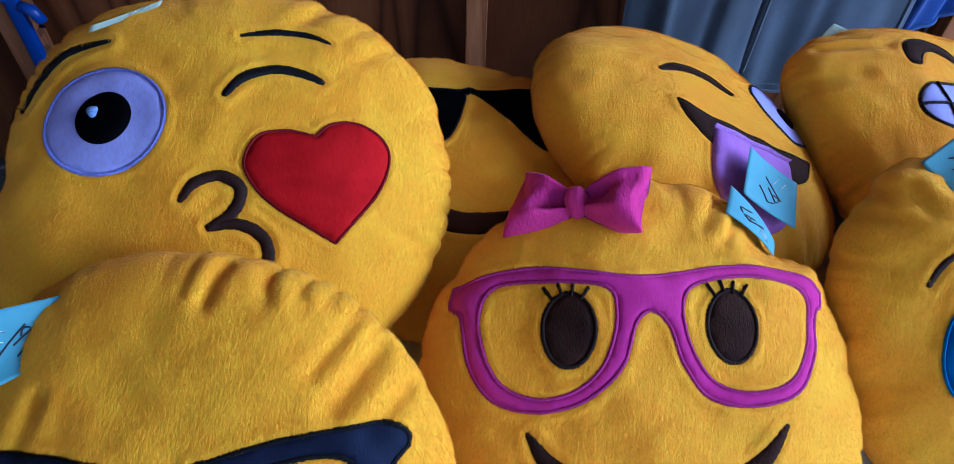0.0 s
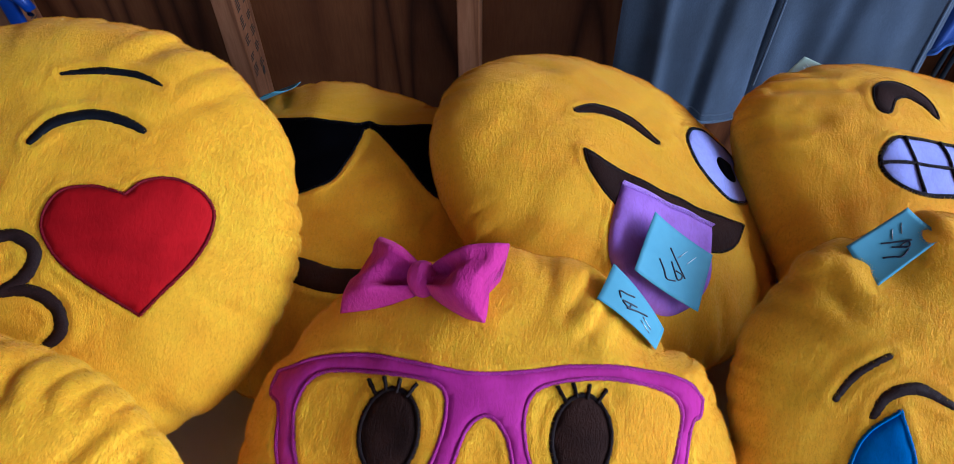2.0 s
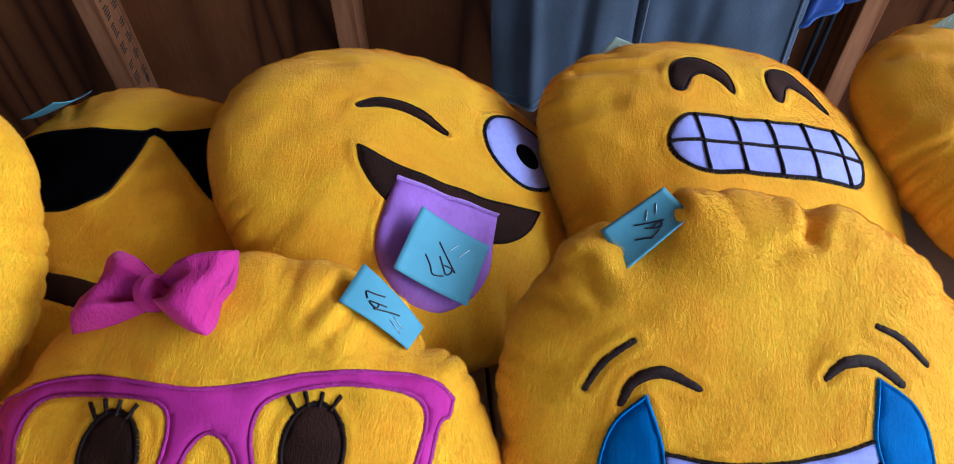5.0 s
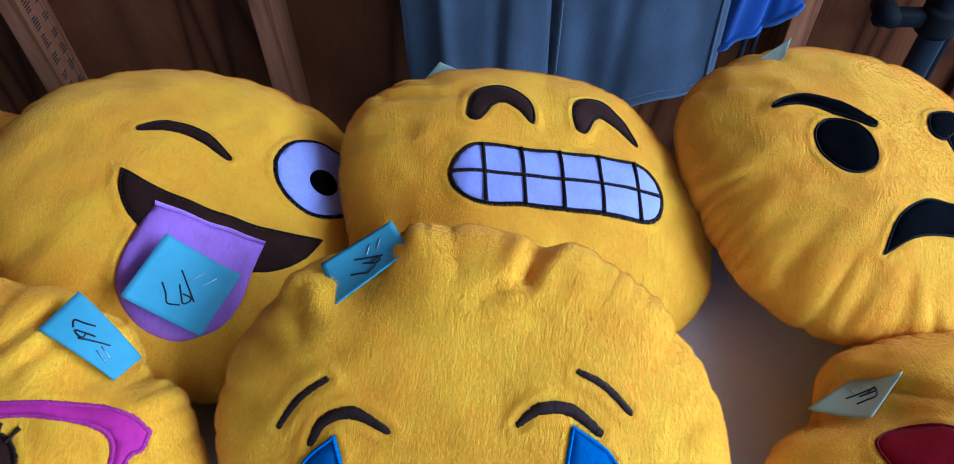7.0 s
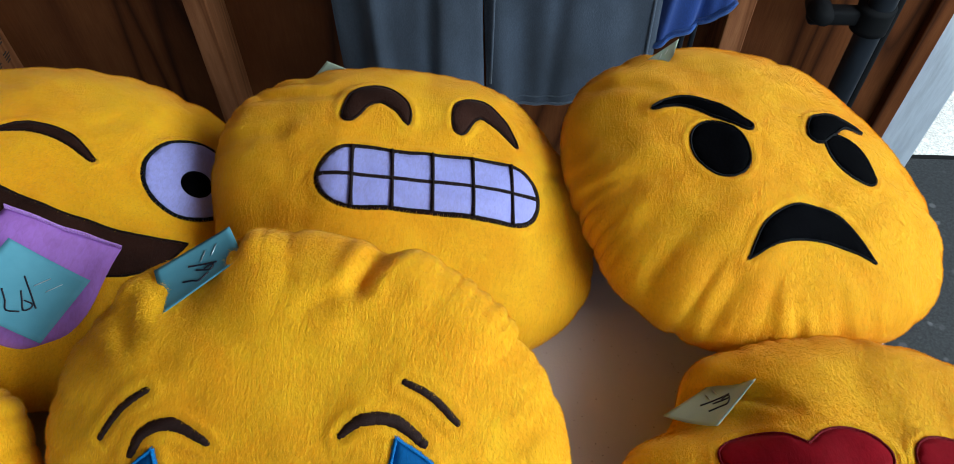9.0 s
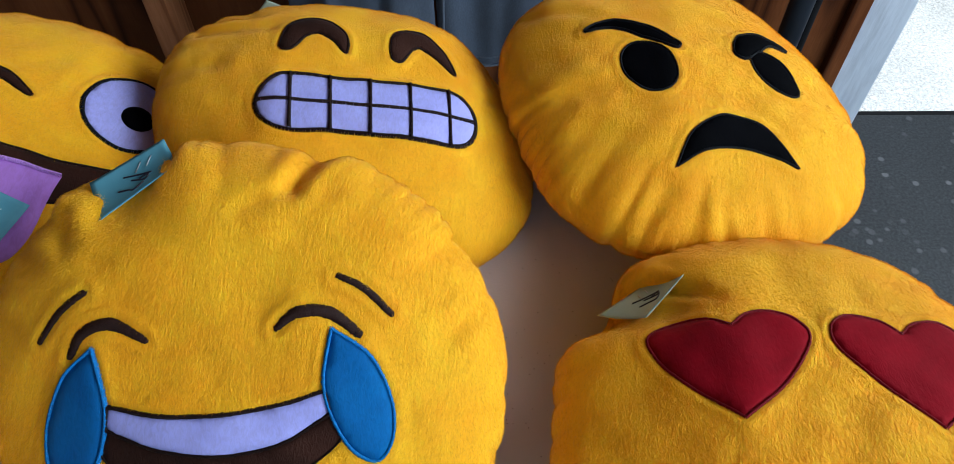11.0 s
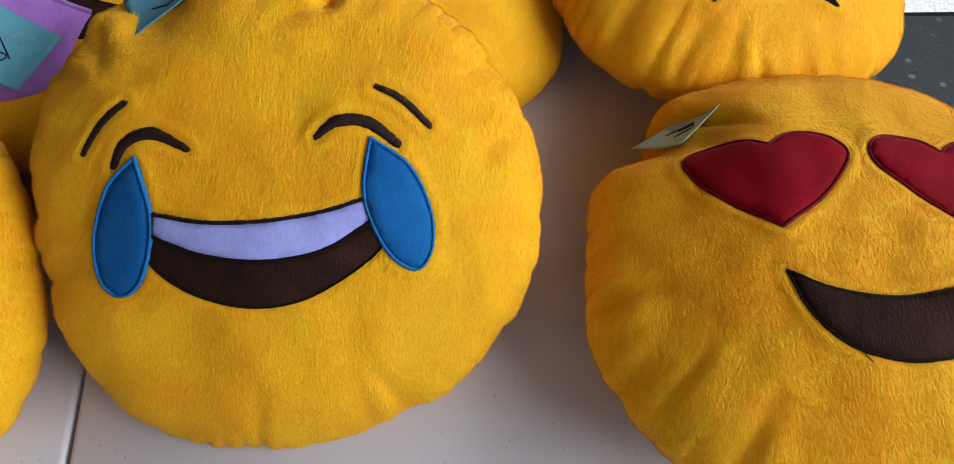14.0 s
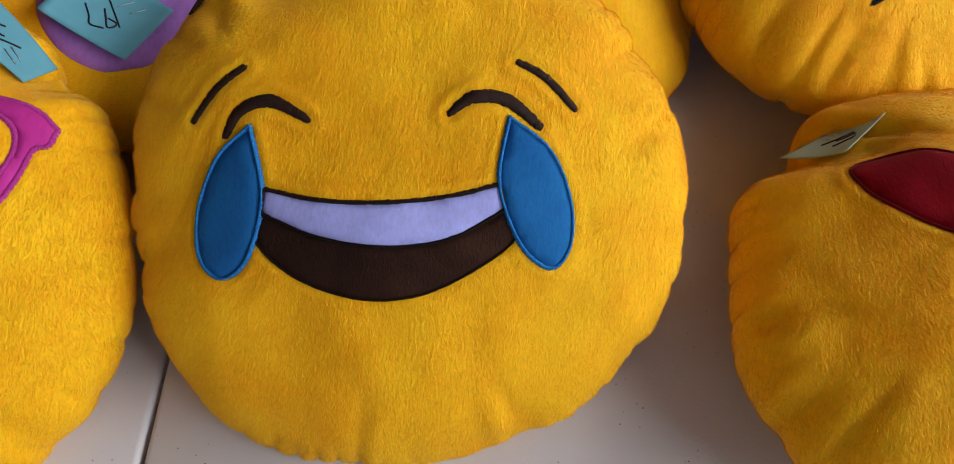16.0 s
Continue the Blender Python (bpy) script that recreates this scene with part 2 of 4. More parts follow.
def pipe_metal():
    m = material("galvanised_pipe", (0.05, 0.06, 0.08), 0.5, 0.35)
    n = node(m, "ShaderNodeTexNoise", Scale=24, Detail=5)
    link(m, coords(m, (1, 1, 0.3)), n.inputs["Vector"])
    r = ramp(m, n.outputs["Fac"], [(0.3, (0.008, 0.010, 0.015)), (0.7, (0.022, 0.028, 0.04))])
    link(m, r.outputs["Color"], m.node_tree.nodes["Principled BSDF"].inputs["Base Color"])
    return m


NOTE = note_paper("blue_note_paper", (0.085, 0.265, 0.34), (0.105, 0.305, 0.385))
# the blue note paper with bounced light put into its colour as pale green
BOUNCE_NOTE = note_paper("bounce_lit_note_paper", (0.32, 0.39, 0.30), (0.38, 0.45, 0.36))
TABLE = table_plastic()
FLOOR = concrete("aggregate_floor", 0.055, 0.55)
# yard tone set high so that the sunlit ground burns out to white
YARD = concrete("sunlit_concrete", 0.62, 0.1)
PAINT = painted_wood()
PIPE = pipe_metal()


# ---- mesh helpers ----
def part(name, bm, mat, parent=None, label="", smooth=True):
    """Links a bmesh as one mesh object, under a parent where one is given."""
    me = bpy.data.meshes.new(name)
    bmesh.ops.recalc_face_normals(bm, faces=bm.faces[:])
    for f in bm.faces:
        f.smooth = smooth
    bm.to_mesh(me)
    bm.free()
    me.materials.append(mat)
    ob = new(name, me)
    if parent:
        ob.parent = parent
    if label:
        tagged(ob, label)
    return ob


def empty(name, m):
    ob = new(name)
    ob.empty_display_size = 0.05
    ob.matrix_world = m
    return ob


def box_bm(lo, hi, bevel=0.0, bm=None):
    bm = bm or bmesh.new()
    made = bmesh.ops.create_cube(bm, size=1)["verts"]
    for v in made:
        v.co = Vector([lo[i] + (v.co[i] + 0.5) * (hi[i] - lo[i]) for i in range(3)])
    if bevel:
        edges = list({e for v in made for e in v.link_edges})
        bmesh.ops.bevel(bm, geom=edges, offset=bevel, segments=2, affect="EDGES", profile=0.5)
    return bm


def tube_bm(path, radius, sides=8, bm=None, closed=False, jitter=0.0, seed=1):
    """A round tube along a path; radius is a number or one for each point."""
    bm = bm or bmesh.new()
    rnd = random.Random(seed)
    n = len(path)
    rings = []
    for i, p in enumerate(path):
        p = Vector(p)
        a = Vector(path[(i - 1) % n] if closed or i else path[0])
        b = Vector(path[(i + 1) % n] if closed or i < n - 1 else path[-1])
        t = (b - a).normalized() if (b - a).length > 1e-9 else Vector((0, 0, 1))
        s = t.cross(Vector((0, 0, 1)) if abs(t.z) < 0.95 else Vector((1, 0, 0))).normalized()
        u = s.cross(t)
        r = (radius[i] if hasattr(radius, "__len__") else radius) * (1 + jitter * rnd.uniform(-1, 1))
        rings.append([bm.verts.new(p + (s * math.cos(k * math.tau / sides) + u * math.sin(k * math.tau / sides)) * r) for k in range(sides)])
    for i in range(n if closed else n - 1):
        a, b = rings[i], rings[(i + 1) % n]
        for k in range(sides):
            bm.faces.new((a[k], a[(k + 1) % sides], b[(k + 1) % sides], b[k]))
    if not closed:
        bm.faces.new(rings[0])
        bm.faces.new(rings[-1])
    return bm


def spline(points, closed=False, sharp=(), steps=8):
    """A smooth line through points; it keeps a corner at the points numbered in sharp."""
    n = len(points)
    out = []
    for i in range(n if closed else n - 1):
        p1, p2 = np.array(points[i], float), np.array(points[(i + 1) % n], float)
        p0 = np.array(points[(i - 1) % n] if closed or i else points[i], float)
        p3 = np.array(points[(i + 2) % n] if closed or i + 2 < n else points[(i + 1) % n], float)
        t1, t2 = (p2 - p0) / 2, (p3 - p1) / 2
        if i in sharp:
            t1 = p2 - p1
        if (i + 1) % n in sharp:
            t2 = p2 - p1
        for k in range(steps):
            s = k / steps
            out.append((2 * s**3 - 3 * s**2 + 1) * p1 + (s**3 - 2 * s**2 + s) * t1 + (3 * s**2 - 2 * s**3) * p2 + (s**3 - s**2) * t2)
    if not closed:
        out.append(np.array(points[-1], float))
    return out


def loop(points, sharp=(), steps=8):
    return spline(points, True, sharp, steps)


def ellipse(cx, cy, rx, ry, turn=0, n=56):
    c, s = math.cos(radians(turn)), math.sin(radians(turn))
    return [np.array((cx + rx * math.cos(a) * c - ry * math.sin(a) * s, cy + rx * math.cos(a) * s + ry * math.sin(a) * c))
            for a in (k * math.tau / n for k in range(n))]


def brush(points, widths):
    """The outline of a tapered stroke through points, with rounded ends."""
    mid = spline(points, steps=10)
    wid = np.interp(np.linspace(0, len(points) - 1, len(mid)), range(len(points)), widths)
    left, right = [], []
    for i, p in enumerate(mid):
        t = mid[min(i + 1, len(mid) - 1)] - mid[max(i - 1, 0)]
        t = t / (np.linalg.norm(t) + 1e-9)
        q = np.array((-t[1], t[0])) * wid[i] / 2
        left.append(p + q)
        right.append(p - q)

    def cap(p, t, w):
        a0 = math.atan2(t[1], t[0])
        return [p + np.array((math.cos(a0 + a), math.sin(a0 + a))) * w / 2 for a in (radians(d) for d in (60, 30, 0, -30, -60))]

    t1 = mid[-1] - mid[-2]
    t0 = mid[0] - mid[1]
    return left + cap(mid[-1], t1, wid[-1]) + right[::-1] + cap(mid[0], t0, wid[0])


def inside(p, ring):
    """Whether the point lies inside the closed line."""
    hit = False
    j = len(ring) - 1
    for i in range(len(ring)):
        (xi, yi), (xj, yj) = ring[i], ring[j]
        if (yi > p[1]) != (yj > p[1]) and p[0] < (xj - xi) * (p[1] - yi) / (yj - yi) + xi:
            hit = not hit
        j = i
    return hit


# ---- cushions ----
class Cushion:
    """A round stuffed cushion: centre, tilts, radius, half thickness, outline wobble and puckered seam."""

    def __init__(self, label, centre, tilt, radius, half, wobble, seed, folds=(), puckers=30, dents=()):
        self.R, self.h, self.wobble, self.folds, self.dents = radius, half, wobble, folds, dents
        rnd = random.Random(seed)
        self.puck = [(rnd.uniform(0, math.tau), radians(rnd.uniform(1.6, 4.2)), rnd.uniform(0.0006, 0.0032) * rnd.uniform(0.5, 1), 0.97 - 0.25 * rnd.random() ** 2, rnd.uniform(-0.25, 0.25)) for _ in range(puckers)]
        self.off = Vector((seed * 3.7, seed * 1.3, seed * 0.7))
        self.thing = tagged(empty("round_cushion", pose(*centre, *tilt)), label, "cushion", "face cushions on the table")
        self.body(seed)

    def rim(self, a, rn=0.0):
        """How far the seam lies out at the angle a; scallops and dents die away inwards."""
        w = self.wobble
        r = 1 + w[0] * math.cos(2 * a) + w[1] * math.sin(2 * a) + w[2] * math.cos(3 * a) + w[3] * math.sin(3 * a) + w[4] * math.cos(4 * a) + w[5] * math.sin(4 * a)
        edge = rn**14
        if edge > 0.01:
            for at, wide, deep, _, _ in self.puck:
                d = (a - at + math.pi) % math.tau - math.pi
                r -= edge * deep / self.R * math.exp(-((d / (wide * 1.3)) ** 2))
            r -= edge * 0.0030 / self.R * self.scallop(a)
        for at, wide, deep in self.dents:
            d = (a - radians(at) + math.pi) % math.tau - math.pi
            r -= rn**5 * deep / self.R * (math.exp(-((d / radians(wide)) ** 2)) - 0.3 * math.exp(-(((abs(d) - radians(2 * wide)) / radians(wide)) ** 2)))
        return self.R * r

    def scallop(self, a):
        s = 1 - abs(math.sin(27 * a + 2.2 * math.sin(3 * a + self.off.x) + 1.5 * math.sin(7 * a)))
        return s * s * (0.55 + 0.45 * math.sin(5 * a + self.off.y))

    def point(self, a, rn, side=1):
        """The surface at the angle a and the share rn of the way to the seam."""
        c = math.sqrt(max(0.0, 1 - rn * rn))
        z = self.h * c**0.97
        far = self.rim(a, rn) * rn
        x, y = far * math.cos(a), far * math.sin(a)
        soft = min(1.0, c * 3.2)
        for at, wide, deep, start, bend in self.puck:
            if rn > start - 0.1:
                d = (a - at - bend * (1 - rn) * 0.6 + math.pi) % math.tau - math.pi
                k = min(1.0, max(0.0, (rn - start + 0.1) / 0.2))
                z -= 1.25 * deep * k * k * (3 - 2 * k) * soft * math.exp(-((d / wide) ** 2))
        if rn > 0.9:
            z -= 0.0022 * (rn - 0.9) / 0.1 * soft * self.scallop(a)
        z += soft * 0.0042 * noise.noise(Vector((x, y, 0)) * 16 + self.off) + soft * 0.0016 * noise.noise(Vector((x, y, side)) * 48 + self.off)
        if side > 0:
            u, v = x / self.R, y / self.R
            for u0, v0, u1, v1, wide, deep in self.folds:
                du, dv = u1 - u0, v1 - v0
                t = max(0.0, min(1.0, ((u - u0) * du + (v - v0) * dv) / (du * du + dv * dv)))
                d2 = (u - u0 - t * du) ** 2 + (v - v0 - t * dv) ** 2
                z -= deep * math.exp(-d2 / wide**2) * (1 - 0.55 * t) * soft
                z += 0.25 * deep * math.exp(-((math.sqrt(d2) - 2.1 * wide) ** 2) / wide**2) * (1 - 0.6 * t) * soft
        return Vector((x, y, z * side))

    def at(self, u, v, lift=0.0):
        """The front surface over the point (u, v), in radii, lifted off it."""
        a, r = math.atan2(v, u), math.hypot(u, v) * self.R
        rn = min(0.992, r / self.rim(a))
        p = self.point(a, rn)
        if lift:
            n = Vector((p.x / self.R**2, p.y / self.R**2, p.z / self.h**2)).normalized()
            p = p + n * lift
        return p

    def body(self, seed):
        bm = bmesh.new()
        around, front, back = 420, 96, 16
        rings = []
        for side, count in ((1, front), (-1, back)):
            for i in range(1, count + (1 if side > 0 else 0)):
                f = i / count
                rn = math.sin(f * math.pi / 2) if side > 0 else math.sin((1 - f) * math.pi / 2)
                rings.append([bm.verts.new(self.point(k * math.tau / around, rn, side)) for k in range(around)])
        top = bm.verts.new(self.point(0, 0, 1))
        low = bm.verts.new(self.point(0, 0, -1))
        for k in range(around):
            j = (k + 1) % around
            bm.faces.new((top, rings[0][k], rings[0][j]))
            bm.faces.new((low, rings[-1][j], rings[-1][k]))
            for a, b in zip(rings, rings[1:]):
                bm.faces.new((a[k], b[k], b[j], a[j]))
        self.cover = part("cover", bm, YELLOW, self.thing).data
        self.sewn_on, self.seed = [], seed

    def lips(self):
        """Raises the plush beside every sewn edge, so that the stitching lies sunk in it."""
        me = self.cover
        co = np.empty(len(me.vertices) * 3)
        me.vertices.foreach_get("co", co)
        co = co.reshape(-1, 3)
        near = np.full(len(co), 1.0)
        covered = np.zeros(len(co), bool)
        for outline, holes in self.sewn_on:
            hit = self.under(co, None, outline)
            for h in holes:
                hit &= ~self.under(co, None, h)
            covered |= hit
            for ring in (outline, *holes):
                ring = np.array(ring, float) * self.R
                nxt = np.roll(ring, -1, 0)
                ring = np.concatenate([ring + (nxt - ring) * f for f in (0.0, 0.25, 0.5, 0.75)])
                pick = np.where((co[:, 2] > 0) & np.all(co[:, :2] > ring.min(0) - 0.012, 1) & np.all(co[:, :2] < ring.max(0) + 0.012, 1))[0]
                for some in np.array_split(pick, 1 + len(pick) // 400):
                    if len(some):
                        d = np.sqrt(((co[some, None, :2] - ring[None]) ** 2).sum(2)).min(1)
                        near[some] = np.minimum(near[some], d)
        rise = 0.0011 * np.exp(-(((near - 0.0042) / 0.0028) ** 2)) * ~covered
        co[:, 2] += rise * np.clip(co[:, 2] / (0.3 * self.h), 0, 1)
        me.vertices.foreach_set("co", co.ravel())
        me.update()

    def pile(self, count=200000):
        """Short fibres lying over the front, brushed in drifting directions."""
        self.lips()
        me, seed = self.cover, self.seed
        g = np.random.default_rng(seed)
        co = np.empty(len(me.vertices) * 3)
        me.vertices.foreach_get("co", co)
        no = np.empty(len(me.vertices) * 3)
        me.vertices.foreach_get("normal", no)
        co, no = co.reshape(-1, 3), no.reshape(-1, 3)
        quads = np.array([p.vertices[:] for p in me.polygons if len(p.vertices) == 4])
        quads = quads[co[quads][:, :, 2].mean(1) > -0.45 * self.h]
        size = np.linalg.norm(np.cross(co[quads[:, 2]] - co[quads[:, 0]], co[quads[:, 3]] - co[quads[:, 1]]), axis=1)
        pick = quads[g.choice(len(quads), count, p=size / size.sum())]
        s, t = g.random((count, 1)), g.random((count, 1))
        w = [(1 - s) * (1 - t), s * (1 - t), s * t, (1 - s) * t]
        root = sum(w[i] * co[pick[:, i]] for i in range(4))
        n = sum(w[i] * no[pick[:, i]] for i in range(4))
        n /= np.linalg.norm(n, axis=1, keepdims=True)
        keep = np.ones(count, bool)
        for outline, holes in self.sewn_on:
            keep &= ~(self.under(root, n, outline) & ~np.any([self.under(root, n, q) for q in holes], axis=0)) if holes else ~self.under(root, n, outline)
        root, n = root[keep], n[keep]
        count = len(root)
        x, y = root[:, 0], root[:, 1]
        a = -1.57 + 0.3 * np.sin(x * 31 + seed) + 0.25 * np.sin(y * 37 + x * 22 + 2 * seed) + 0.15 * np.sin(x * 83 - y * 61) + g.normal(0, 0.35, count)
        d = np.stack((np.cos(a), np.sin(a), 0 * a), 1)
        d -= n * (d * n).sum(1, keepdims=True)
        d /= np.linalg.norm(d, axis=1, keepdims=True)
        across = np.cross(n, d)
        twist = g.normal(0, 0.5, (count, 1))
        across = across * np.cos(twist) + n * np.sin(twist)
        long = g.uniform(0.0011, 0.0022, (count, 1))
        rise = g.uniform(0.0004, 0.0014, (count, 1))
        half = 0.00016
        tip = root + d * long + n * rise + across * g.normal(0, 0.0003, (count, 1))
        root = root + n * 0.00015
        verts = np.stack((root - across * half, root + across * half, tip), 1).reshape(-1, 3)
        mesh = bpy.data.meshes.new("plush_nap")
        mesh.vertices.add(count * 3)
        mesh.vertices.foreach_set("co", verts.ravel())
        mesh.loops.add(count * 3)
        mesh.loops.foreach_set("vertex_index", np.arange(count * 3, dtype=np.int32))
        mesh.polygons.add(count)
        mesh.polygons.foreach_set("loop_start", np.arange(0, count * 3, 3, dtype=np.int32))
        mesh.update(calc_edges=True)
        mesh.materials.append(PILE)
        ob = new("plush_nap", mesh)
        ob.parent = self.thing
        tagged(ob, kind="stuff")

    def under(self, root, n, ring):
        """Which of the points lie under the closed line, seen from the front."""
        ring = np.array(ring, float) * self.R
        hit = np.zeros(len(root), bool)
        lo, hi = ring.min(0), ring.max(0)
        near = np.where((root[:, 0] > lo[0]) & (root[:, 0] < hi[0]) & (root[:, 1] > lo[1]) & (root[:, 1] < hi[1]) & (root[:, 2] > 0))[0]
        x, y = root[near, 0], root[near, 1]
        odd = np.zeros(len(near), bool)
        last = ring[-1]
        for p in ring:
            if p[1] != last[1]:
                odd ^= ((p[1] > y) != (last[1] > y)) & (x < (last[0] - p[0]) * (y - p[1]) / (last[1] - p[1]) + p[0])
            last = p
        hit[near] = odd
        return hit

    def patch(self, name, outline, mat, label="", holes=(), lift=0.0011, parent=None, thick=0.0019, step=0.03):
        """A sewn-on felt shape draped over the front."""
        from mathutils import geometry
        rings = [outline, *holes]
        self.sewn_on.append((outline, list(holes)))
        pts, edges = [], []
        for ring in rings:
            base = len(pts)
            pts += [Vector(p) for p in ring]
            edges += [(base + i, base + (i + 1) % len(ring)) for i in range(len(ring))]
        lo, hi = np.min(outline, 0), np.max(outline, 0)
        arr = np.array([tuple(p) for p in pts])
        x = lo[0] + step / 2
        while x < hi[0]:
            y = lo[1] + step / 2
            while y < hi[1]:
                if inside((x, y), outline) and not any(inside((x, y), h) for h in holes) and np.min(np.hypot(arr[:, 0] - x, arr[:, 1] - y)) > step * 0.4:
                    pts.append(Vector((x, y)))
                y += step
            x += step
        vs, es, fs, *_ = geometry.delaunay_2d_cdt(pts, edges, [], 0, 1e-6)
        bm = bmesh.new()
        made = [bm.verts.new(self.at(v.x, v.y, lift + 0.0009 * (1 - math.exp(-np.min(np.hypot(arr[:, 0] - v.x, arr[:, 1] - v.y)) / 0.035)))) for v in vs]
        for f in fs:
            c = sum((vs[i] for i in f), Vector((0, 0))) / 3
            if inside(c, outline) and not any(inside(c, h) for h in holes):
                bm.faces.new([made[i] for i in f])
        for v in [v for v in bm.verts if not v.link_faces]:
            bm.verts.remove(v)
        rim = [e for e in bm.edges if len(e.link_faces) == 1]
        for v in {v for e in rim for v in e.verts}:
            v.co.z -= lift * 0.5
        out = bmesh.ops.extrude_edge_only(bm, edges=rim)["geom"]
        for v in out:
            if isinstance(v, bmesh.types.BMVert):
                v.co.z -= thick
        return part(name, bm, mat, parent or self.thing, label)

    def stitch(self, outline, mat, parent=None, radius=0.001, closed=True, lift=0.0012, name="stitching", label=""):
        """A loose thread, or a band of satin stitches lying across the line."""
        pts = [Vector(p) for p in outline]
        n = len(pts)
        gap = 0.0012 if radius < 0.0005 else 0.00052
        line = []
        for i in range(n if closed else n - 1):
            a, b = pts[i], pts[(i + 1) % n]
            k = max(1, int((b - a).length * self.R / gap))
            line += [a + (b - a) * (j / k) for j in range(k)]
        if not closed:
            line.append(pts[-1])
        if radius < 0.0005:
            return part(name, tube_bm([self.at(*p, lift) for p in line], radius, 6, closed=closed, jitter=0.28, seed=n), mat, parent or self.thing, label)
        rnd = random.Random(n)
        bm = bmesh.new()
        count = len(line)
        for i, p in enumerate(line):
            before, after = (line[i - 1], line[(i + 1) % count]) if closed else (line[max(0, i - 1)], line[min(count - 1, i + 1)])
            t = (after - before).normalized()
            q = Vector((-t.y, t.x)) + t * rnd.uniform(-0.25, 0.25)
            w = radius * 1.35 / self.R
            t = t * (0.00034 / self.R)
            high = lift + radius * 0.5 + rnd.uniform(-0.0002, 0.0002)
            row = []
            for f, up in ((-rnd.uniform(0.75, 1.3), lift * 0.25), (-0.4, high), (0.4, high), (rnd.uniform(0.75, 1.3), lift * 0.25)):
                c = p + q * (w * f)
                row.append((bm.verts.new(self.at(*(c - t), up)), bm.verts.new(self.at(*(c + t), up - 0.00012))))
            for (a, b), (c, d) in zip(row, row[1:]):
                bm.faces.new((a, b, d, c))
        return part(name, bm, mat, parent or self.thing, label)

    def sewn(self, name, outline, mat, thread_mat, label="", radius=0.001, **more):
        ob = self.patch(name, outline, mat, label, **more)
        self.stitch(outline, thread_mat, ob, radius, lift=more.get("lift", 0.0012))
        for h in more.get("holes", ()):
            self.stitch(h, thread_mat, ob, radius)
        return ob

    def embroidered(self, name, points, widths, mat):
        """A thick line of satin stitch."""
        line = brush(points, widths)
        rnd = random.Random(len(self.thing.children))
        rough = []
        for i, p in enumerate(line):
            q = line[(i + 1) % len(line)]
            k = max(1, int(np.linalg.norm(q - p) * self.R / 0.0006))
            t = (q - p) / (np.linalg.norm(q - p) + 1e-9)
            rough += [p + (q - p) * j / k + np.array((-t[1], t[0])) * rnd.uniform(-0.0022, 0.0022) for j in range(k)]
        return self.patch(name, rough, mat, lift=0.0013, step=0.025)


# ---- the setting ----
def setting(name, bm, mat, label, smooth=False, category=""):
    return tagged(part(name, bm, mat, None, "", smooth), label, category or name.split("_")[0], kind="structure")


def sheet_bm(x0, x1, y0, y1, z):
    bm = bmesh.new()
    bm.faces.new([bm.verts.new(p) for p in ((x0, y0, z), (x1, y0, z), (x1, y1, z), (x0, y1, z))])
    return bm


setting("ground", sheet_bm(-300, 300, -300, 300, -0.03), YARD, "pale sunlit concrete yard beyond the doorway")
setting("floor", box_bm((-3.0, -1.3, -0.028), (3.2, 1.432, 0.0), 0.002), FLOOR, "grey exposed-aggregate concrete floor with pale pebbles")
# black strip added to draw the dark gap along the floor's edge
setting("trim_threshold", box_bm((1.437, 1.434, -0.03), (3.0, 1.452, -0.006), 0.002), RUBBER, "dark narrow strip standing in for the threshold gap under the doorway", category="threshold")
PLY_Y = 1.321
setting("wall_north", box_bm((-3.0, PLY_Y, 0.0), (1.34, PLY_Y + 0.018, 2.4)), PLY, "stained brown plywood back wall with cathedral grain", category="wall")
setting("wall_north_header", box_bm((1.34, PLY_Y, 2.05), (3.2, PLY_Y + 0.1, 2.4)), PLY, "brown plywood header over the doorway", category="wall")
setting("wall_west", box_bm((-3.02, -1.3, 0.0), (-3.002, PLY_Y, 2.4)), PLY, "brown plywood side wall of the shed", category="wall")
setting("ceiling", box_bm((-3.02, -0.75, 2.402), (3.22, PLY_Y + 0.1, 2.44)), RAFTER, "brown boarded shed roof", category="ceiling")
jamb = setting("door_jamb", box_bm((1.343, PLY_Y - 0.004, 0.001), (1.437, 1.432, 2.048), 0.003), PAINT, "weathered white painted timber door jamb", category="door jamb")
setting("trim_jamb", box_bm((1.306, PLY_Y - 0.022, 0.001), (1.34, PLY_Y - 0.002, 2.048), 0.003), PLY, "dark brown timber strip beside the door jamb", category="trim")


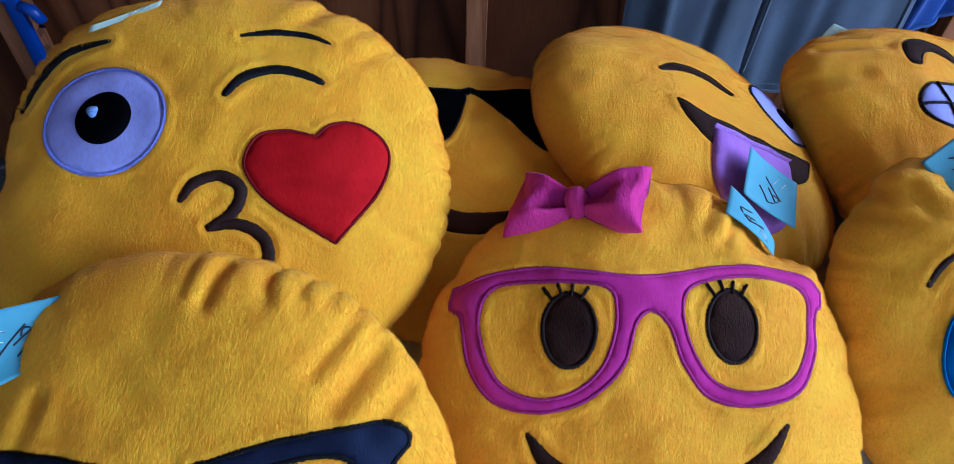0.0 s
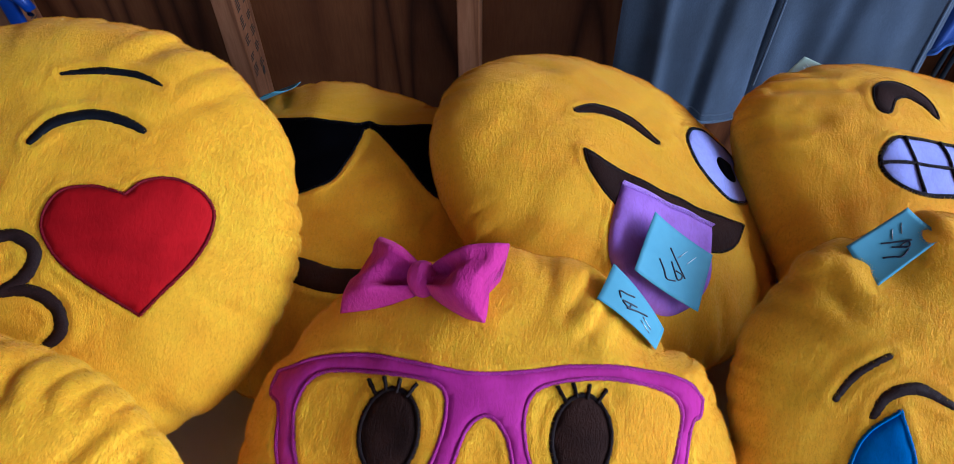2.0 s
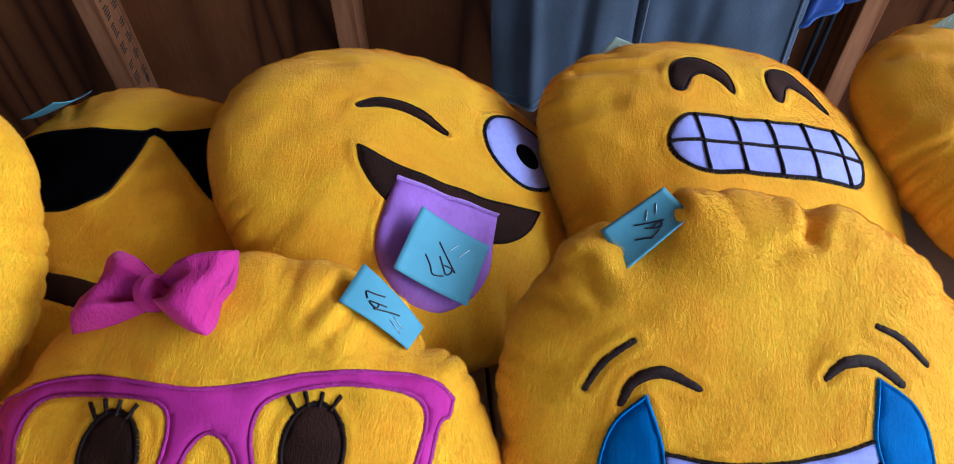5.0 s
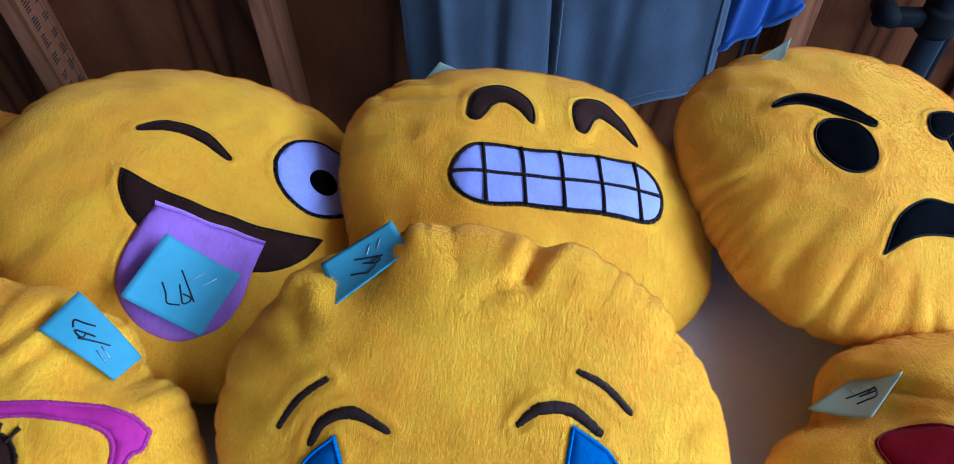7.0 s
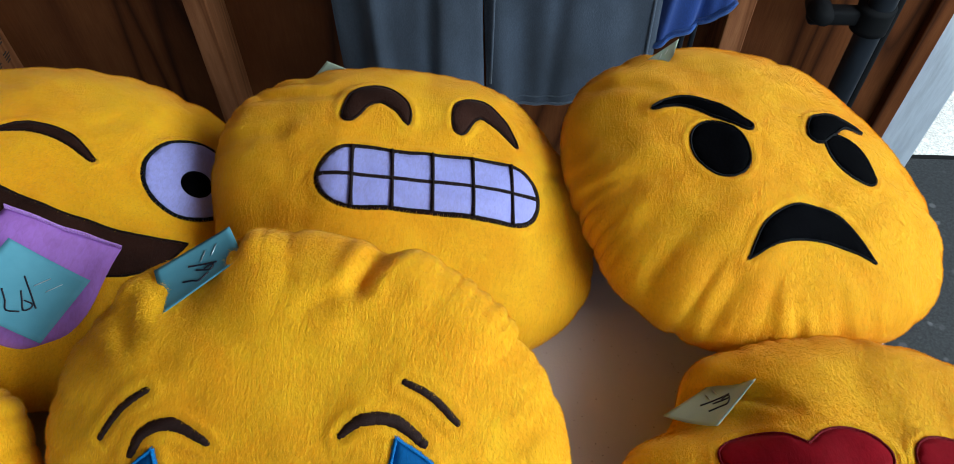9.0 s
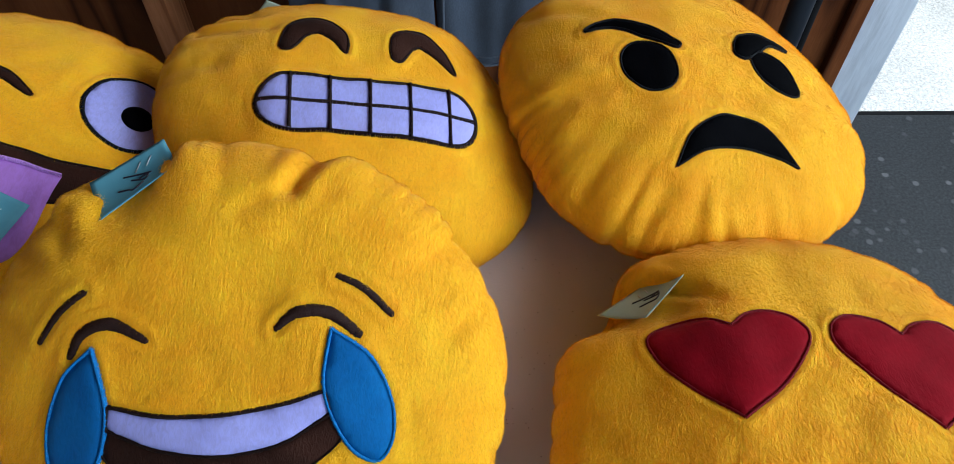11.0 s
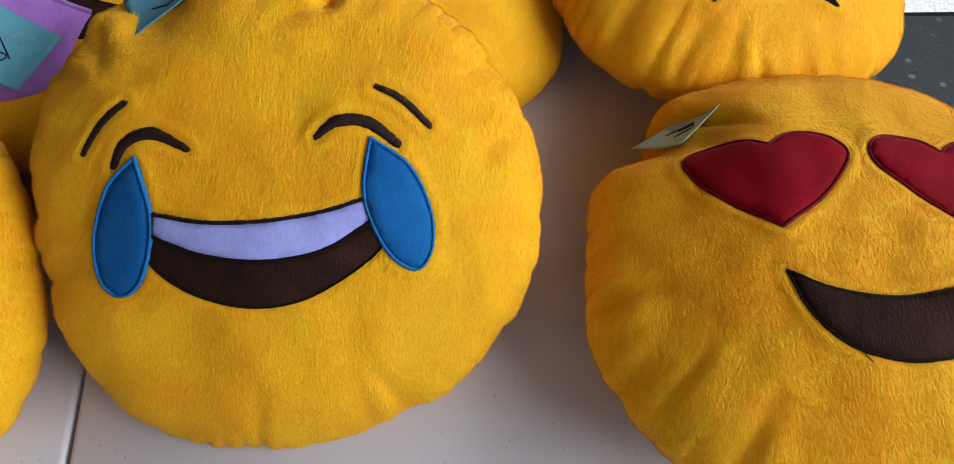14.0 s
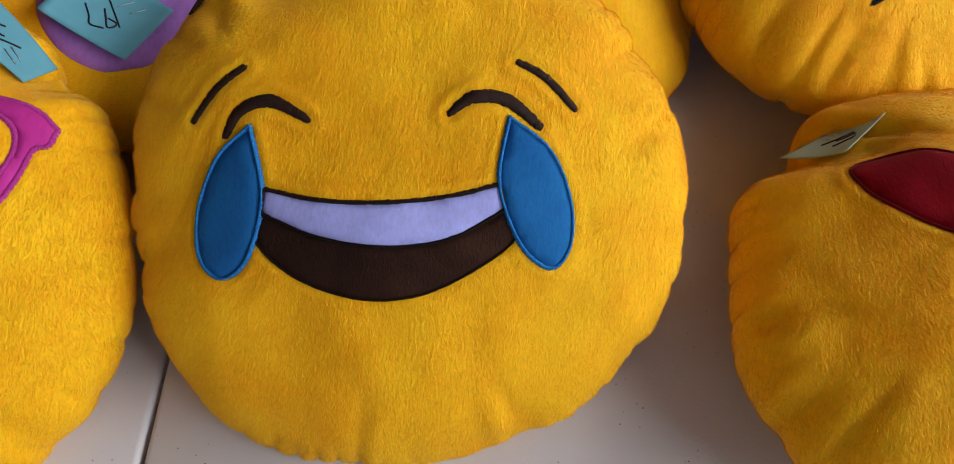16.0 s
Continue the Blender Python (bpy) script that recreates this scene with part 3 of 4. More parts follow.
def wall_stud(x, stamped):
    w, front = 0.041, 1.239
    bm = box_bm((-w / 2, 0, 0), (w / 2, PLY_Y - front - 0.002, 2.4), 0.0025)
    ob = tagged(part("wall_stud", bm, STUD, None, "", False), "bare softwood wall stud standing against the plywood wall", "stud", "studs of the back wall")
    ob.location = (x + w / 2, front, 0.001)
    if stamped:
        rnd = random.Random(int(x * 100) + 500)
        for row in range(6):
            z = 0.30 + row * 0.038
            for col in range(2):
                bm = bmesh.new()
                y = 0.012 + col * 0.034
                for k in range(rnd.randint(3, 5)):
                    a = z + k * 0.0058
                    box_bm((w / 2, y, a), (w / 2 + 0.0006, y + rnd.uniform(0.012, 0.02), a + 0.0026), bm=bm)
                mark = part("stamp_mark", bm, STAMP_INK, ob, "faded dark ink stamp bars", False)
                mark.rotation_euler = (0, 0, 0)
        knot = bmesh.new()
        bmesh.ops.create_uvsphere(knot, u_segments=12, v_segments=8, radius=1)
        for v in knot.verts:
            v.co = Vector((w / 2 + v.co.x * 0.0008, 0.055 + v.co.y * 0.007, 0.285 + v.co.z * 0.012))
        part("knot", knot, STAMP_INK, ob, "dark oval timber knot")
    return ob


for x, stamped in ((-1.82, False), (-1.365, False), (-0.905, True), (-0.455, True), (0.0, False), (0.455, False), (0.93, False)):
    wall_stud(x, stamped)


def cylinder(name, a, b, r, mat, parent=None, label="", sides=20):
    steps = 6
    a, b = Vector(a), Vector(b)
    return part(name, tube_bm([a + (b - a) * i / steps for i in range(steps + 1)], r, sides), mat, parent, label)


# upright pipe with a clamp by the doorway
pipe = tagged(empty("upright_pipe", pose(1.16, 1.215, 0)), "grey galvanised upright pipe with a black clamp", "pipe")
cylinder("tube", (0, 0, 0.0), (0, 0, 2.4), 0.021, PIPE, pipe)
cylinder("edge_tube", (0.032, 0.016, 0.0), (0.032, 0.016, 2.4), 0.011, RUBBER, pipe, "thin black tube beside the pipe")
cylinder("clamp", (-0.005, 0, 0.515), (-0.005, 0, 0.56), 0.030, RUBBER, pipe, "black clamp collar")
part("clamp_arm", box_bm((-0.11, -0.012, 0.525), (-0.02, 0.014, 0.553), 0.006), RUBBER, pipe, "black clamp arm")
part("clamp_knob", tube_bm([(-0.10, -0.04, 0.56), (-0.10, -0.01, 0.555), (-0.10, 0.02, 0.55)], [0.014, 0.020, 0.014], 14), RUBBER, pipe, "black clamp knob")

# thin rods of the clothes rail behind the clothes
for x in (0.855, 0.872):
    rod = tagged(cylinder("rail_rod", (x, 1.215, 0.0), (x, 1.215, 1.75), 0.0045, PIPE), "thin grey steel upright of the clothes rail", "rail rod", "rods of the clothes rail")
bar = tagged(cylinder("clothes_rail", (0.1, 1.20, 1.75), (1.15, 1.20, 1.75), 0.012, PIPE), "grey steel clothes rail over the hanging clothes", "rail")

# blue strap clamp on the far stud
strap = tagged(empty("strap_clamp", pose(-0.845, 1.225, 0.2)), "blue plastic clamp hanging on the wall stud", "clamp")
part("bar", box_bm((-0.014, -0.006, 0.0), (0.016, 0.01, 0.62), 0.005), BLUE_PLASTIC, strap)
part("jaw", tube_bm([(0.012, 0, 0.29), (0.035, -0.004, 0.283), (0.046, -0.006, 0.262), (0.040, -0.006, 0.25)], [0.010, 0.012, 0.011, 0.006], 12), BLUE_PLASTIC, strap)
part("head", box_bm((-0.034, -0.012, 0.30), (0.0, 0.004, 0.36), 0.008), BLUE_PLASTIC, strap)


# ---- hanging clothes ----
def hanging_leg(x0, x1, hem_l, hem_r, top, y, seed, belly=0.018):
    """A limp flattened leg of cloth with soft folds, open below."""
    bm = bmesh.new()
    across, rows = 44, 46
    rnd = random.Random(seed)
    folds = [(rnd.uniform(0, 1), rnd.uniform(0.05, 0.12), rnd.uniform(-0.018, 0.018), rnd.uniform(-0.3, 0.3)) for _ in range(9)]
    grid = {}
    for side in (0, 1):
        for i in range(across + 1):
            u = i / across
            for j in range(rows + 1):
                w = j / rows
                hem = hem_l + (hem_r - hem_l) * u + 0.004 * math.sin(u * 9 + seed)
                z = hem + (top - hem) * w
                x = x0 + (x1 - x0) * u + 0.006 * math.sin(w * 7 + seed) * (1 - w)
                bulge = belly * math.sin(math.pi * u) ** 0.5 * (1 if side == 0 else -0.7)
                d = sum(a * math.exp(-(((u - c - s * w) / wd) ** 2)) for c, wd, a, s in folds) * (1 if side == 0 else 0.4)
                grid[side, i, j] = bm.verts.new((x, y - bulge - d * math.sin(math.pi * min(1, u * 1.0)) + 0.003 * noise.noise(Vector((x * 14, z * 9, seed))), z))
    for side in (0, 1):
        for i in range(across):
            for j in range(rows):
                bm.faces.new((grid[side, i, j], grid[side, i + 1, j], grid[side, i + 1, j + 1], grid[side, i, j + 1]))
    for i in (0, across):
        for j in range(rows):
            bm.faces.new((grid[0, i, j], grid[0, i, j + 1], grid[1, i, j + 1], grid[1, i, j]))
    rim = [[grid[0, i, j].co.copy() for i in range(across + 1)] for j in (0, 2)]
    return bm, rim


def trousers():
    thing = tagged(empty("trousers", pose(0, 0, 0)), "faded slate-blue twill trousers hanging by the back wall", "trousers")
    for x0, x1, hl, hr, y, seed in ((0.285, 0.524, 0.352, 0.352, 1.160, 3), (0.520, 0.80, 0.35, 0.415, 1.178, 8)):
        bm, rim = hanging_leg(x0, x1, hl, hr, 1.45, y, seed)
        leg = part("leg", bm, TROUSER, thing)
        part("hem", tube_bm([p + Vector((0, -0.0015, 0.003)) for p in rim[0]], 0.0026, 6), TROUSER_SEAM, leg, "thick faded hem")
        for up in (0.019, 0.021):
            part("hem_stitch", tube_bm([p + Vector((0, -0.0012, up)) for p in rim[0]], 0.0006, 5), TROUSER_SEAM, leg)
    z = [0.42 + 0.06 * i for i in range(18)]
    part("side_seam", tube_bm([(0.793 - 0.006 * math.sin(i * 0.35), 1.171, h) for i, h in enumerate(z)], 0.0028, 6), TROUSER_SEAM, thing, "raised side seam")
    part("side_seam", tube_bm([(0.533 + 0.004 * math.sin(i * 0.4), 1.166 - 0.001 * (i % 2), h) for i, h in enumerate(z)], 0.0026, 6), TROUSER_SEAM, thing, "raised side seam")
    part("waistband", box_bm((0.30, 1.15, 1.45), (0.79, 1.195, 1.76), 0.01), TROUSER, thing)
    return thing


def denim_garment():
    thing = tagged(empty("denim_shorts", pose(0, 0, 0)), "bright blue denim shorts hanging on the rail", "shorts")
    bm, rim = hanging_leg(0.785, 0.925, 0.472, 0.562, 1.4, 1.195, 5, 0.010)
    leg = part("leg", bm, DENIM, thing)
    part("hem", tube_bm([p + Vector((0, -0.001, 0.008)) for p in rim[0]], 0.006, 8), DENIM_HEM, leg, "faded folded hem")
    for up in (0.012, 0.0145):
        part("hem_stitch", tube_bm([p + Vector((0, -0.007, up)) for p in rim[0]], 0.0006, 5), DENIM, leg)
    part("waistband", box_bm((0.80, 1.19, 1.4), (0.92, 1.215, 1.76), 0.008), DENIM, thing)
    return thing


trousers()
denim_garment()


# ---- folding table ----
def folding_table():
    thing = tagged(empty("folding_table", pose(0.276, 0.40, 0, 0, 0, 6.5)), "white speckled plastic folding table with a centre seam", "table")
    for s in (-1, 1):
        lo, hi = sorted((s * 0.0012, s * 0.60))
        part("tabletop_half", box_bm((lo, -0.33, 0.70), (hi, 0.19, 0.74), 0.004), TABLE, thing)
        for y in (-0.25, 0.14):
            cylinder("leg", (s * 0.48, y, 0.002), (s * 0.48, y, 0.70), 0.0125, PIPE, thing)
        cylinder("leg_brace", (s * 0.48, -0.25, 0.25), (s * 0.48, 0.14, 0.25), 0.009, PIPE, thing)
    part("hinge_strip", box_bm((-0.02, -0.30, 0.69), (0.02, 0.18, 0.6985), 0.002), RUBBER, thing)
    return thing


folding_table()

# ---- the cushions ----
kiss = Cushion("yellow plush kissing-face cushion with a red heart, leaning on others", (-0.175, 0.382, 0.890), (28.0, 3.0, 0), 0.163, 0.064,
               (0.008, 0.050, 0.031, -0.015, -0.021, -0.001), 1, ((0.42, 0.90, 0.29, 0.70, 0.045, 0.004), (0.60, 0.78, 0.5, 0.64, 0.035, 0.003)), 34, ((150, 22, -0.013),))
kiss.sewn("eye", ellipse(-0.425, 0.178, 0.255, 0.238), WHITE, T_LILAC, "round lilac-white felt eye", 0.0012)
pupil = kiss.patch("pupil", ellipse(-0.42, 0.183, 0.115, 0.118), BLACK, "black felt pupil", lift=0.0042)
kiss.patch("highlight", ellipse(-0.458, 0.205, 0.036, 0.038), T_SPARK, "pale blue embroidered highlight", lift=0.0062, parent=pupil)
for pts, w in ((((-0.82, 0.25), (-0.74, 0.42), (-0.64, 0.515), (-0.48, 0.555)), (0.03, 0.045, 0.045, 0.02)),
               (((0.08, 0.61), (0.21, 0.645), (0.34, 0.65), (0.45, 0.615)), (0.015, 0.032, 0.032, 0.012)),
               (((0.06, 0.31), (0.12, 0.395), (0.24, 0.45), (0.36, 0.44), (0.44, 0.41)), (0.03, 0.045, 0.045, 0.04, 0.025))):
    kiss.embroidered("eyebrow", pts, w, S_BLACK)
kiss.sewn("heart", loop(((0.44, 0.15), (0.50, 0.215), (0.60, 0.235), (0.70, 0.19), (0.74, 0.10), (0.70, -0.06), (0.55, -0.28), (0.30, -0.15), (0.19, -0.04), (0.17, 0.05), (0.22, 0.135), (0.31, 0.165), (0.39, 0.16)), (0, 6)),
          RED, T_RED, "bright red plush heart", 0.0009, lift=0.002)
kiss.embroidered("mouth", ((-0.06, -0.15), (-0.02, -0.085), (0.06, -0.045), (0.13, -0.06), (0.17, -0.11), (0.14, -0.19), (0.06, -0.255)), (0.03, 0.045, 0.045, 0.05, 0.05, 0.05, 0.035), S_BROWN)
kiss.embroidered("mouth", ((0.06, -0.255), (0.14, -0.235), (0.22, -0.25), (0.28, -0.30), (0.29, -0.37), (0.24, -0.43)), (0.035, 0.045, 0.05, 0.05, 0.05, 0.03), S_BROWN)

kiss.stitch(spline(((-0.82, 0.25), (-0.86, 0.27), (-0.90, 0.22), (-0.92, 0.26))), T_BROWN, None, 0.0004, False, 0.0015, "loose_thread")

front = Cushion("yellow plush cushion with navy felt glasses on the table", (-0.154, 0.157, 0.847), (38.4, -4.5, 0), 0.160, 0.059,
                (0.001, -0.011, 0.010, -0.006, -0.016, -0.006), 2,
                ((0.19, 0.985, 0.14, 0.80, 0.028, 0.008), (0.07, 0.98, 0.06, 0.84, 0.025, 0.004), (0.31, 0.95, 0.35, 0.80, 0.025, 0.005), (0.42, 0.90, 0.47, 0.77, 0.025, 0.004), (0.54, 0.83, 0.57, 0.74, 0.022, 0.003), (0.75, 0.66, 0.58, 0.44, 0.04, 0.009), (0.86, 0.52, 0.70, 0.36, 0.035, 0.008), (0.66, 0.74, 0.52, 0.56, 0.03, 0.005), (-0.40, 0.50, -0.46, 0.34, 0.03, 0.004)), 44)
front.sewn("glasses_lens", loop(((0.14, 0.25), (0.22, 0.30), (0.42, 0.35), (0.68, 0.375), (0.79, 0.36), (0.82, 0.30), (0.76, 0.22), (0.68, -0.05), (0.45, -0.17), (0.2, -0.05))),
           NAVY, T_BLACK, "navy felt glasses rim", 0.0012, holes=[loop(((0.30, 0.22), (0.46, 0.285), (0.62, 0.28), (0.66, 0.2), (0.58, 0.0), (0.43, -0.08), (0.28, 0.02)))])
front.sewn("glasses_lens", loop(((-0.13, 0.25), (-0.22, 0.30), (-0.42, 0.325), (-0.66, 0.33), (-0.79, 0.32), (-0.82, 0.26), (-0.76, 0.2), (-0.68, -0.05), (-0.45, -0.17), (-0.2, -0.05))),
           NAVY, T_BLACK, "navy felt glasses rim", 0.0012, holes=[loop(((-0.30, 0.2), (-0.46, 0.255), (-0.62, 0.25), (-0.66, 0.18), (-0.58, 0.0), (-0.43, -0.08), (-0.28, 0.02)))])

girl = Cushion("yellow plush cushion with magenta felt glasses and a pink bow", (0.132, 0.263, 0.811), (28.7, 3.8, 0), 0.160, 0.062,
               (0.003, -0.017, -0.008, -0.005, 0.002, -0.009), 3,
               ((0.68, 0.76, 0.52, 0.70, 0.10, 0.028), (0.32, 0.90, 0.20, 0.73, 0.03, 0.005), (0.46, 0.86, 0.28, 0.66, 0.028, 0.005), (0.74, 0.66, 0.60, 0.56, 0.03, 0.004), (0.97, 0.2, 0.82, 0.12, 0.03, 0.004), (-0.95, 0.3, -0.8, 0.2, 0.04, 0.003)), 44, ((48, 6, 0.008),))
girl.sewn("glasses_frame", loop(((-0.88, 0.40), (-0.74, 0.46), (-0.54, 0.495), (-0.34, 0.485), (-0.14, 0.47), (0.05, 0.495), (0.24, 0.535), (0.54, 0.555), (0.68, 0.515), (0.745, 0.46), (0.735, 0.40), (0.70, 0.37), (0.66, 0.19), (0.56, 0.03), (0.36, -0.035), (0.17, -0.01), (0.06, 0.12), (0.005, 0.27), (-0.07, 0.33), (-0.14, 0.27), (-0.20, 0.09), (-0.35, -0.05), (-0.54, -0.10), (-0.71, -0.06), (-0.81, 0.08), (-0.845, 0.27), (-0.89, 0.31)), (0, 9)),
          MAGENTA, T_MAGENTA, "magenta felt spectacle frame", 0.0011,
          holes=[loop(((-0.775, 0.27), (-0.74, 0.10), (-0.66, -0.01), (-0.52, -0.05), (-0.37, -0.005), (-0.26, 0.12), (-0.215, 0.32), (-0.27, 0.425), (-0.55, 0.435), (-0.72, 0.40))),
                 loop(((0.065, 0.36), (0.13, 0.455), (0.35, 0.505), (0.56, 0.49), (0.655, 0.40), (0.60, 0.17), (0.50, 0.055), (0.33, 0.015), (0.18, 0.06), (0.09, 0.20)))])
for cx, cy in ((-0.41, 0.235), (0.275, 0.285)):
    eye = girl.sewn("eye", ellipse(cx, cy, 0.105, 0.152, -3), BROWN, T_BROWN, "dark brown oval felt eye", 0.0013)
    for dx, dy, ex, ey in ((-0.066, 0.122, -0.100, 0.172), (-0.028, 0.140, -0.042, 0.188), (0.010, 0.140, 0.018, 0.188), (0.050, 0.130, 0.080, 0.178)):
        girl.stitch([(cx + dx, cy + dy), (cx + ex, cy + ey)], T_BROWN, eye, 0.0010, False, 0.0022, "eyelash")
girl.embroidered("mouth", ((-0.56, -0.19), (-0.42, -0.34), (-0.06, -0.46), (0.32, -0.31), (0.50, -0.11)), (0.02, 0.09, 0.11, 0.09, 0.02), BROWN)

cool = Cushion("yellow plush cushion with black felt sunglasses, lying at the back", (-0.014, 0.485, 0.789), (6.9, -3.7, 0), 0.160, 0.058,
               (0.003, -0.003, 0.016, 0.0, 0.002, 0.039), 4, ((-0.45, 0.86, -0.38, 0.66, 0.04, 0.003),), 24)
cool.sewn("lens", loop(((0.115, 0.44), (0.105, 0.34), (0.03, 0.08), (-0.19, -0.02), (-0.42, 0.05), (-0.58, 0.25), (-0.64, 0.56), (-0.50, 0.56), (-0.2, 0.50), (0.06, 0.475), (0.135, 0.50), (0.14, 0.46)), (0, 6)), BLACK, T_BLACK, "black felt sunglass lens")
cool.sewn("lens", loop(((0.15, 0.46), (0.145, 0.50), (0.22, 0.475), (0.43, 0.525), (0.62, 0.57), (0.80, 0.50), (0.82, 0.25), (0.73, 0.05), (0.55, 0.03), (0.36, 0.24), (0.21, 0.42)), (0, 5)), BLACK, T_BLACK, "black felt sunglass lens")
cool.embroidered("mouth", ((-0.55, -0.16), (-0.33, -0.33), (0.0, -0.44), (0.2, -0.46), (0.48, -0.38)), (0.03, 0.10, 0.13, 0.12, 0.03), BROWN)

wink = Cushion("yellow plush winking cushion with a violet felt tongue hanging out", (0.213, 0.527, 0.809), (-3.8, 23.3, 0), 0.163, 0.062,
               (-0.018, 0.0, -0.009, 0.012, 0.008, -0.011), 5, ((0.30, -0.95, 0.2, -0.72, 0.05, 0.004), (0.45, -0.85, 0.36, -0.7, 0.035, 0.004), (-0.72, 0.6, -0.5, 0.5, 0.05, 0.003)), 22)
wink.sewn("eye", ellipse(0.475, 0.165, 0.225, 0.27, -12), WHITE, T_BLACK, "lilac-white oval felt eye", 0.0016)
wink.patch("pupil", ellipse(0.495, 0.12, 0.072, 0.088, -12), BLACK, "black felt pupil", lift=0.0042)
wink.sewn("eyebrow", brush(((-0.39, 0.11), (-0.28, 0.165), (-0.11, 0.145), (0.04, 0.045)), (0.02, 0.06, 0.065, 0.02)), BROWN, T_BROWN, "", 0.0007)
wink.sewn("mouth", loop(((-0.37, -0.185), (-0.227, -0.23), (-0.024, -0.272), (0.155, -0.29), (0.339, -0.283), (0.552, -0.23), (0.498, -0.349), (0.419, -0.445), (0.293, -0.518), (0.05, -0.545), (-0.13, -0.51), (-0.218, -0.444), (-0.288, -0.381), (-0.345, -0.285)), (0, 5)), BROWN, T_BROWN, "dark brown felt mouth", 0.0008)
wink.patch("tongue", loop(((-0.18, -0.325), (0.06, -0.36), (0.303, -0.372), (0.286, -0.516), (0.272, -0.68), (0.207, -0.784), (0.079, -0.863), (-0.087, -0.838), (-0.198, -0.737), (-0.228, -0.618), (-0.21, -0.453)), (0, 2)), VIOLET, "violet felt tongue", lift=0.0045, thick=0.0035)
wink.stitch([(-0.18, -0.33), (0.06, -0.365), (0.30, -0.377)], T_VIOLET, None, 0.0008, False, 0.006, "tongue_seam")

teeth = Cushion("yellow plush grinning cushion with a toothy lilac mouth", (0.472, 0.547, 0.796), (7.0, 11.3, 0), 0.159, 0.062,
                (0.006, 0.017, 0.042, 0.027, -0.004, -0.054), 6, ((-0.80, 0.5, -0.45, 0.48, 0.045, 0.004), (-0.75, 0.62, -0.5, 0.62, 0.035, 0.003), (-0.9, 0.2, -0.66, 0.2, 0.05, 0.003), (0.35, -0.93, 0.25, -0.7, 0.05, 0.003)), 26)
for pts, w in ((((-0.335, 0.32), (-0.29, 0.455), (-0.19, 0.505), (-0.09, 0.44), (-0.04, 0.33)), (0.075, 0.13, 0.135, 0.10, 0.02)),
               (((0.225, 0.36), (0.255, 0.50), (0.34, 0.545), (0.45, 0.47), (0.535, 0.345)), (0.07, 0.14, 0.135, 0.09, 0.015))):
    teeth.sewn("eyebrow", brush(pts, w), BROWN, T_BROWN, "", 0.0008)
grin = teeth.sewn("mouth", loop(((-0.425, -0.07), (-0.395, 0.04), (-0.30, 0.115), (-0.09, 0.125), (0.10, 0.145), (0.30, 0.17), (0.50, 0.19), (0.615, 0.13), (0.655, 0.02), (0.63, -0.09), (0.54, -0.155), (0.325, -0.175), (0.13, -0.19), (-0.06, -0.20), (-0.26, -0.22), (-0.375, -0.17))),
                  WHITE, T_BROWN, "lilac-white felt teeth", 0.0017)
for line in (((-0.42, -0.06), (-0.1, -0.045), (0.12, -0.03), (0.40, 0.0), (0.65, 0.03)), ((-0.285, 0.115), (-0.245, -0.215)), ((-0.095, 0.125), (-0.058, -0.20)), ((0.10, 0.145), (0.13, -0.19)), ((0.30, 0.17), (0.325, -0.175)), ((0.50, 0.19), (0.525, -0.16))):
    teeth.stitch(spline(line), T_BROWN, grin, 0.0013, False, 0.0030, "tooth_line")

angry = Cushion("yellow plush frowning cushion with black felt eyes", (0.758, 0.587, 0.798), (3.1, 6.7, 0), 0.158, 0.063,
                (-0.012, -0.038, 0.007, -0.016, -0.015, -0.026), 7,
                ((-0.34, -0.95, -0.24, -0.76, 0.04, 0.005), (0.30, -0.93, 0.25, -0.78, 0.035, 0.003), (-0.85, -0.35, -0.6, -0.2, 0.06, 0.004), (-0.1, -0.97, -0.06, -0.74, 0.035, 0.004), (-0.6, -0.72, -0.42, -0.5, 0.05, 0.003), (-0.8, 0.45, -0.55, 0.38, 0.05, 0.003), (0.08, -0.96, 0.03, -0.84, 0.03, 0.004)), 44)
angry.sewn("eye", ellipse(-0.27, -0.075, 0.132, 0.175, 18), BLACK, T_BLACK, "black oval felt eye", 0.0008)
angry.sewn("eyebrow", brush(((-0.56, 0.20), (-0.42, 0.245), (-0.26, 0.18), (-0.12, 0.07)), (0.02, 0.07, 0.10, 0.055)), BLACK, T_BLACK, "", 0.0008, lift=0.002)
angry.sewn("eye", ellipse(0.41, -0.035, 0.095, 0.17, 33), BLACK, T_BLACK, "black oval felt eye", 0.0008)
angry.sewn("eyebrow", brush(((0.255, 0.085), (0.31, 0.165), (0.42, 0.225), (0.55, 0.205)), (0.10, 0.15, 0.10, 0.012)), BLACK, T_BLACK, "", 0.0008, lift=0.002)
angry.sewn("mouth", loop(((-0.195, -0.665), (-0.10, -0.48), (0.08, -0.365), (0.29, -0.415), (0.435, -0.605), (0.28, -0.555), (0.10, -0.54), (-0.05, -0.58)), (0, 4)), BLACK, T_BLACK, "black felt frowning mouth", 0.0008)

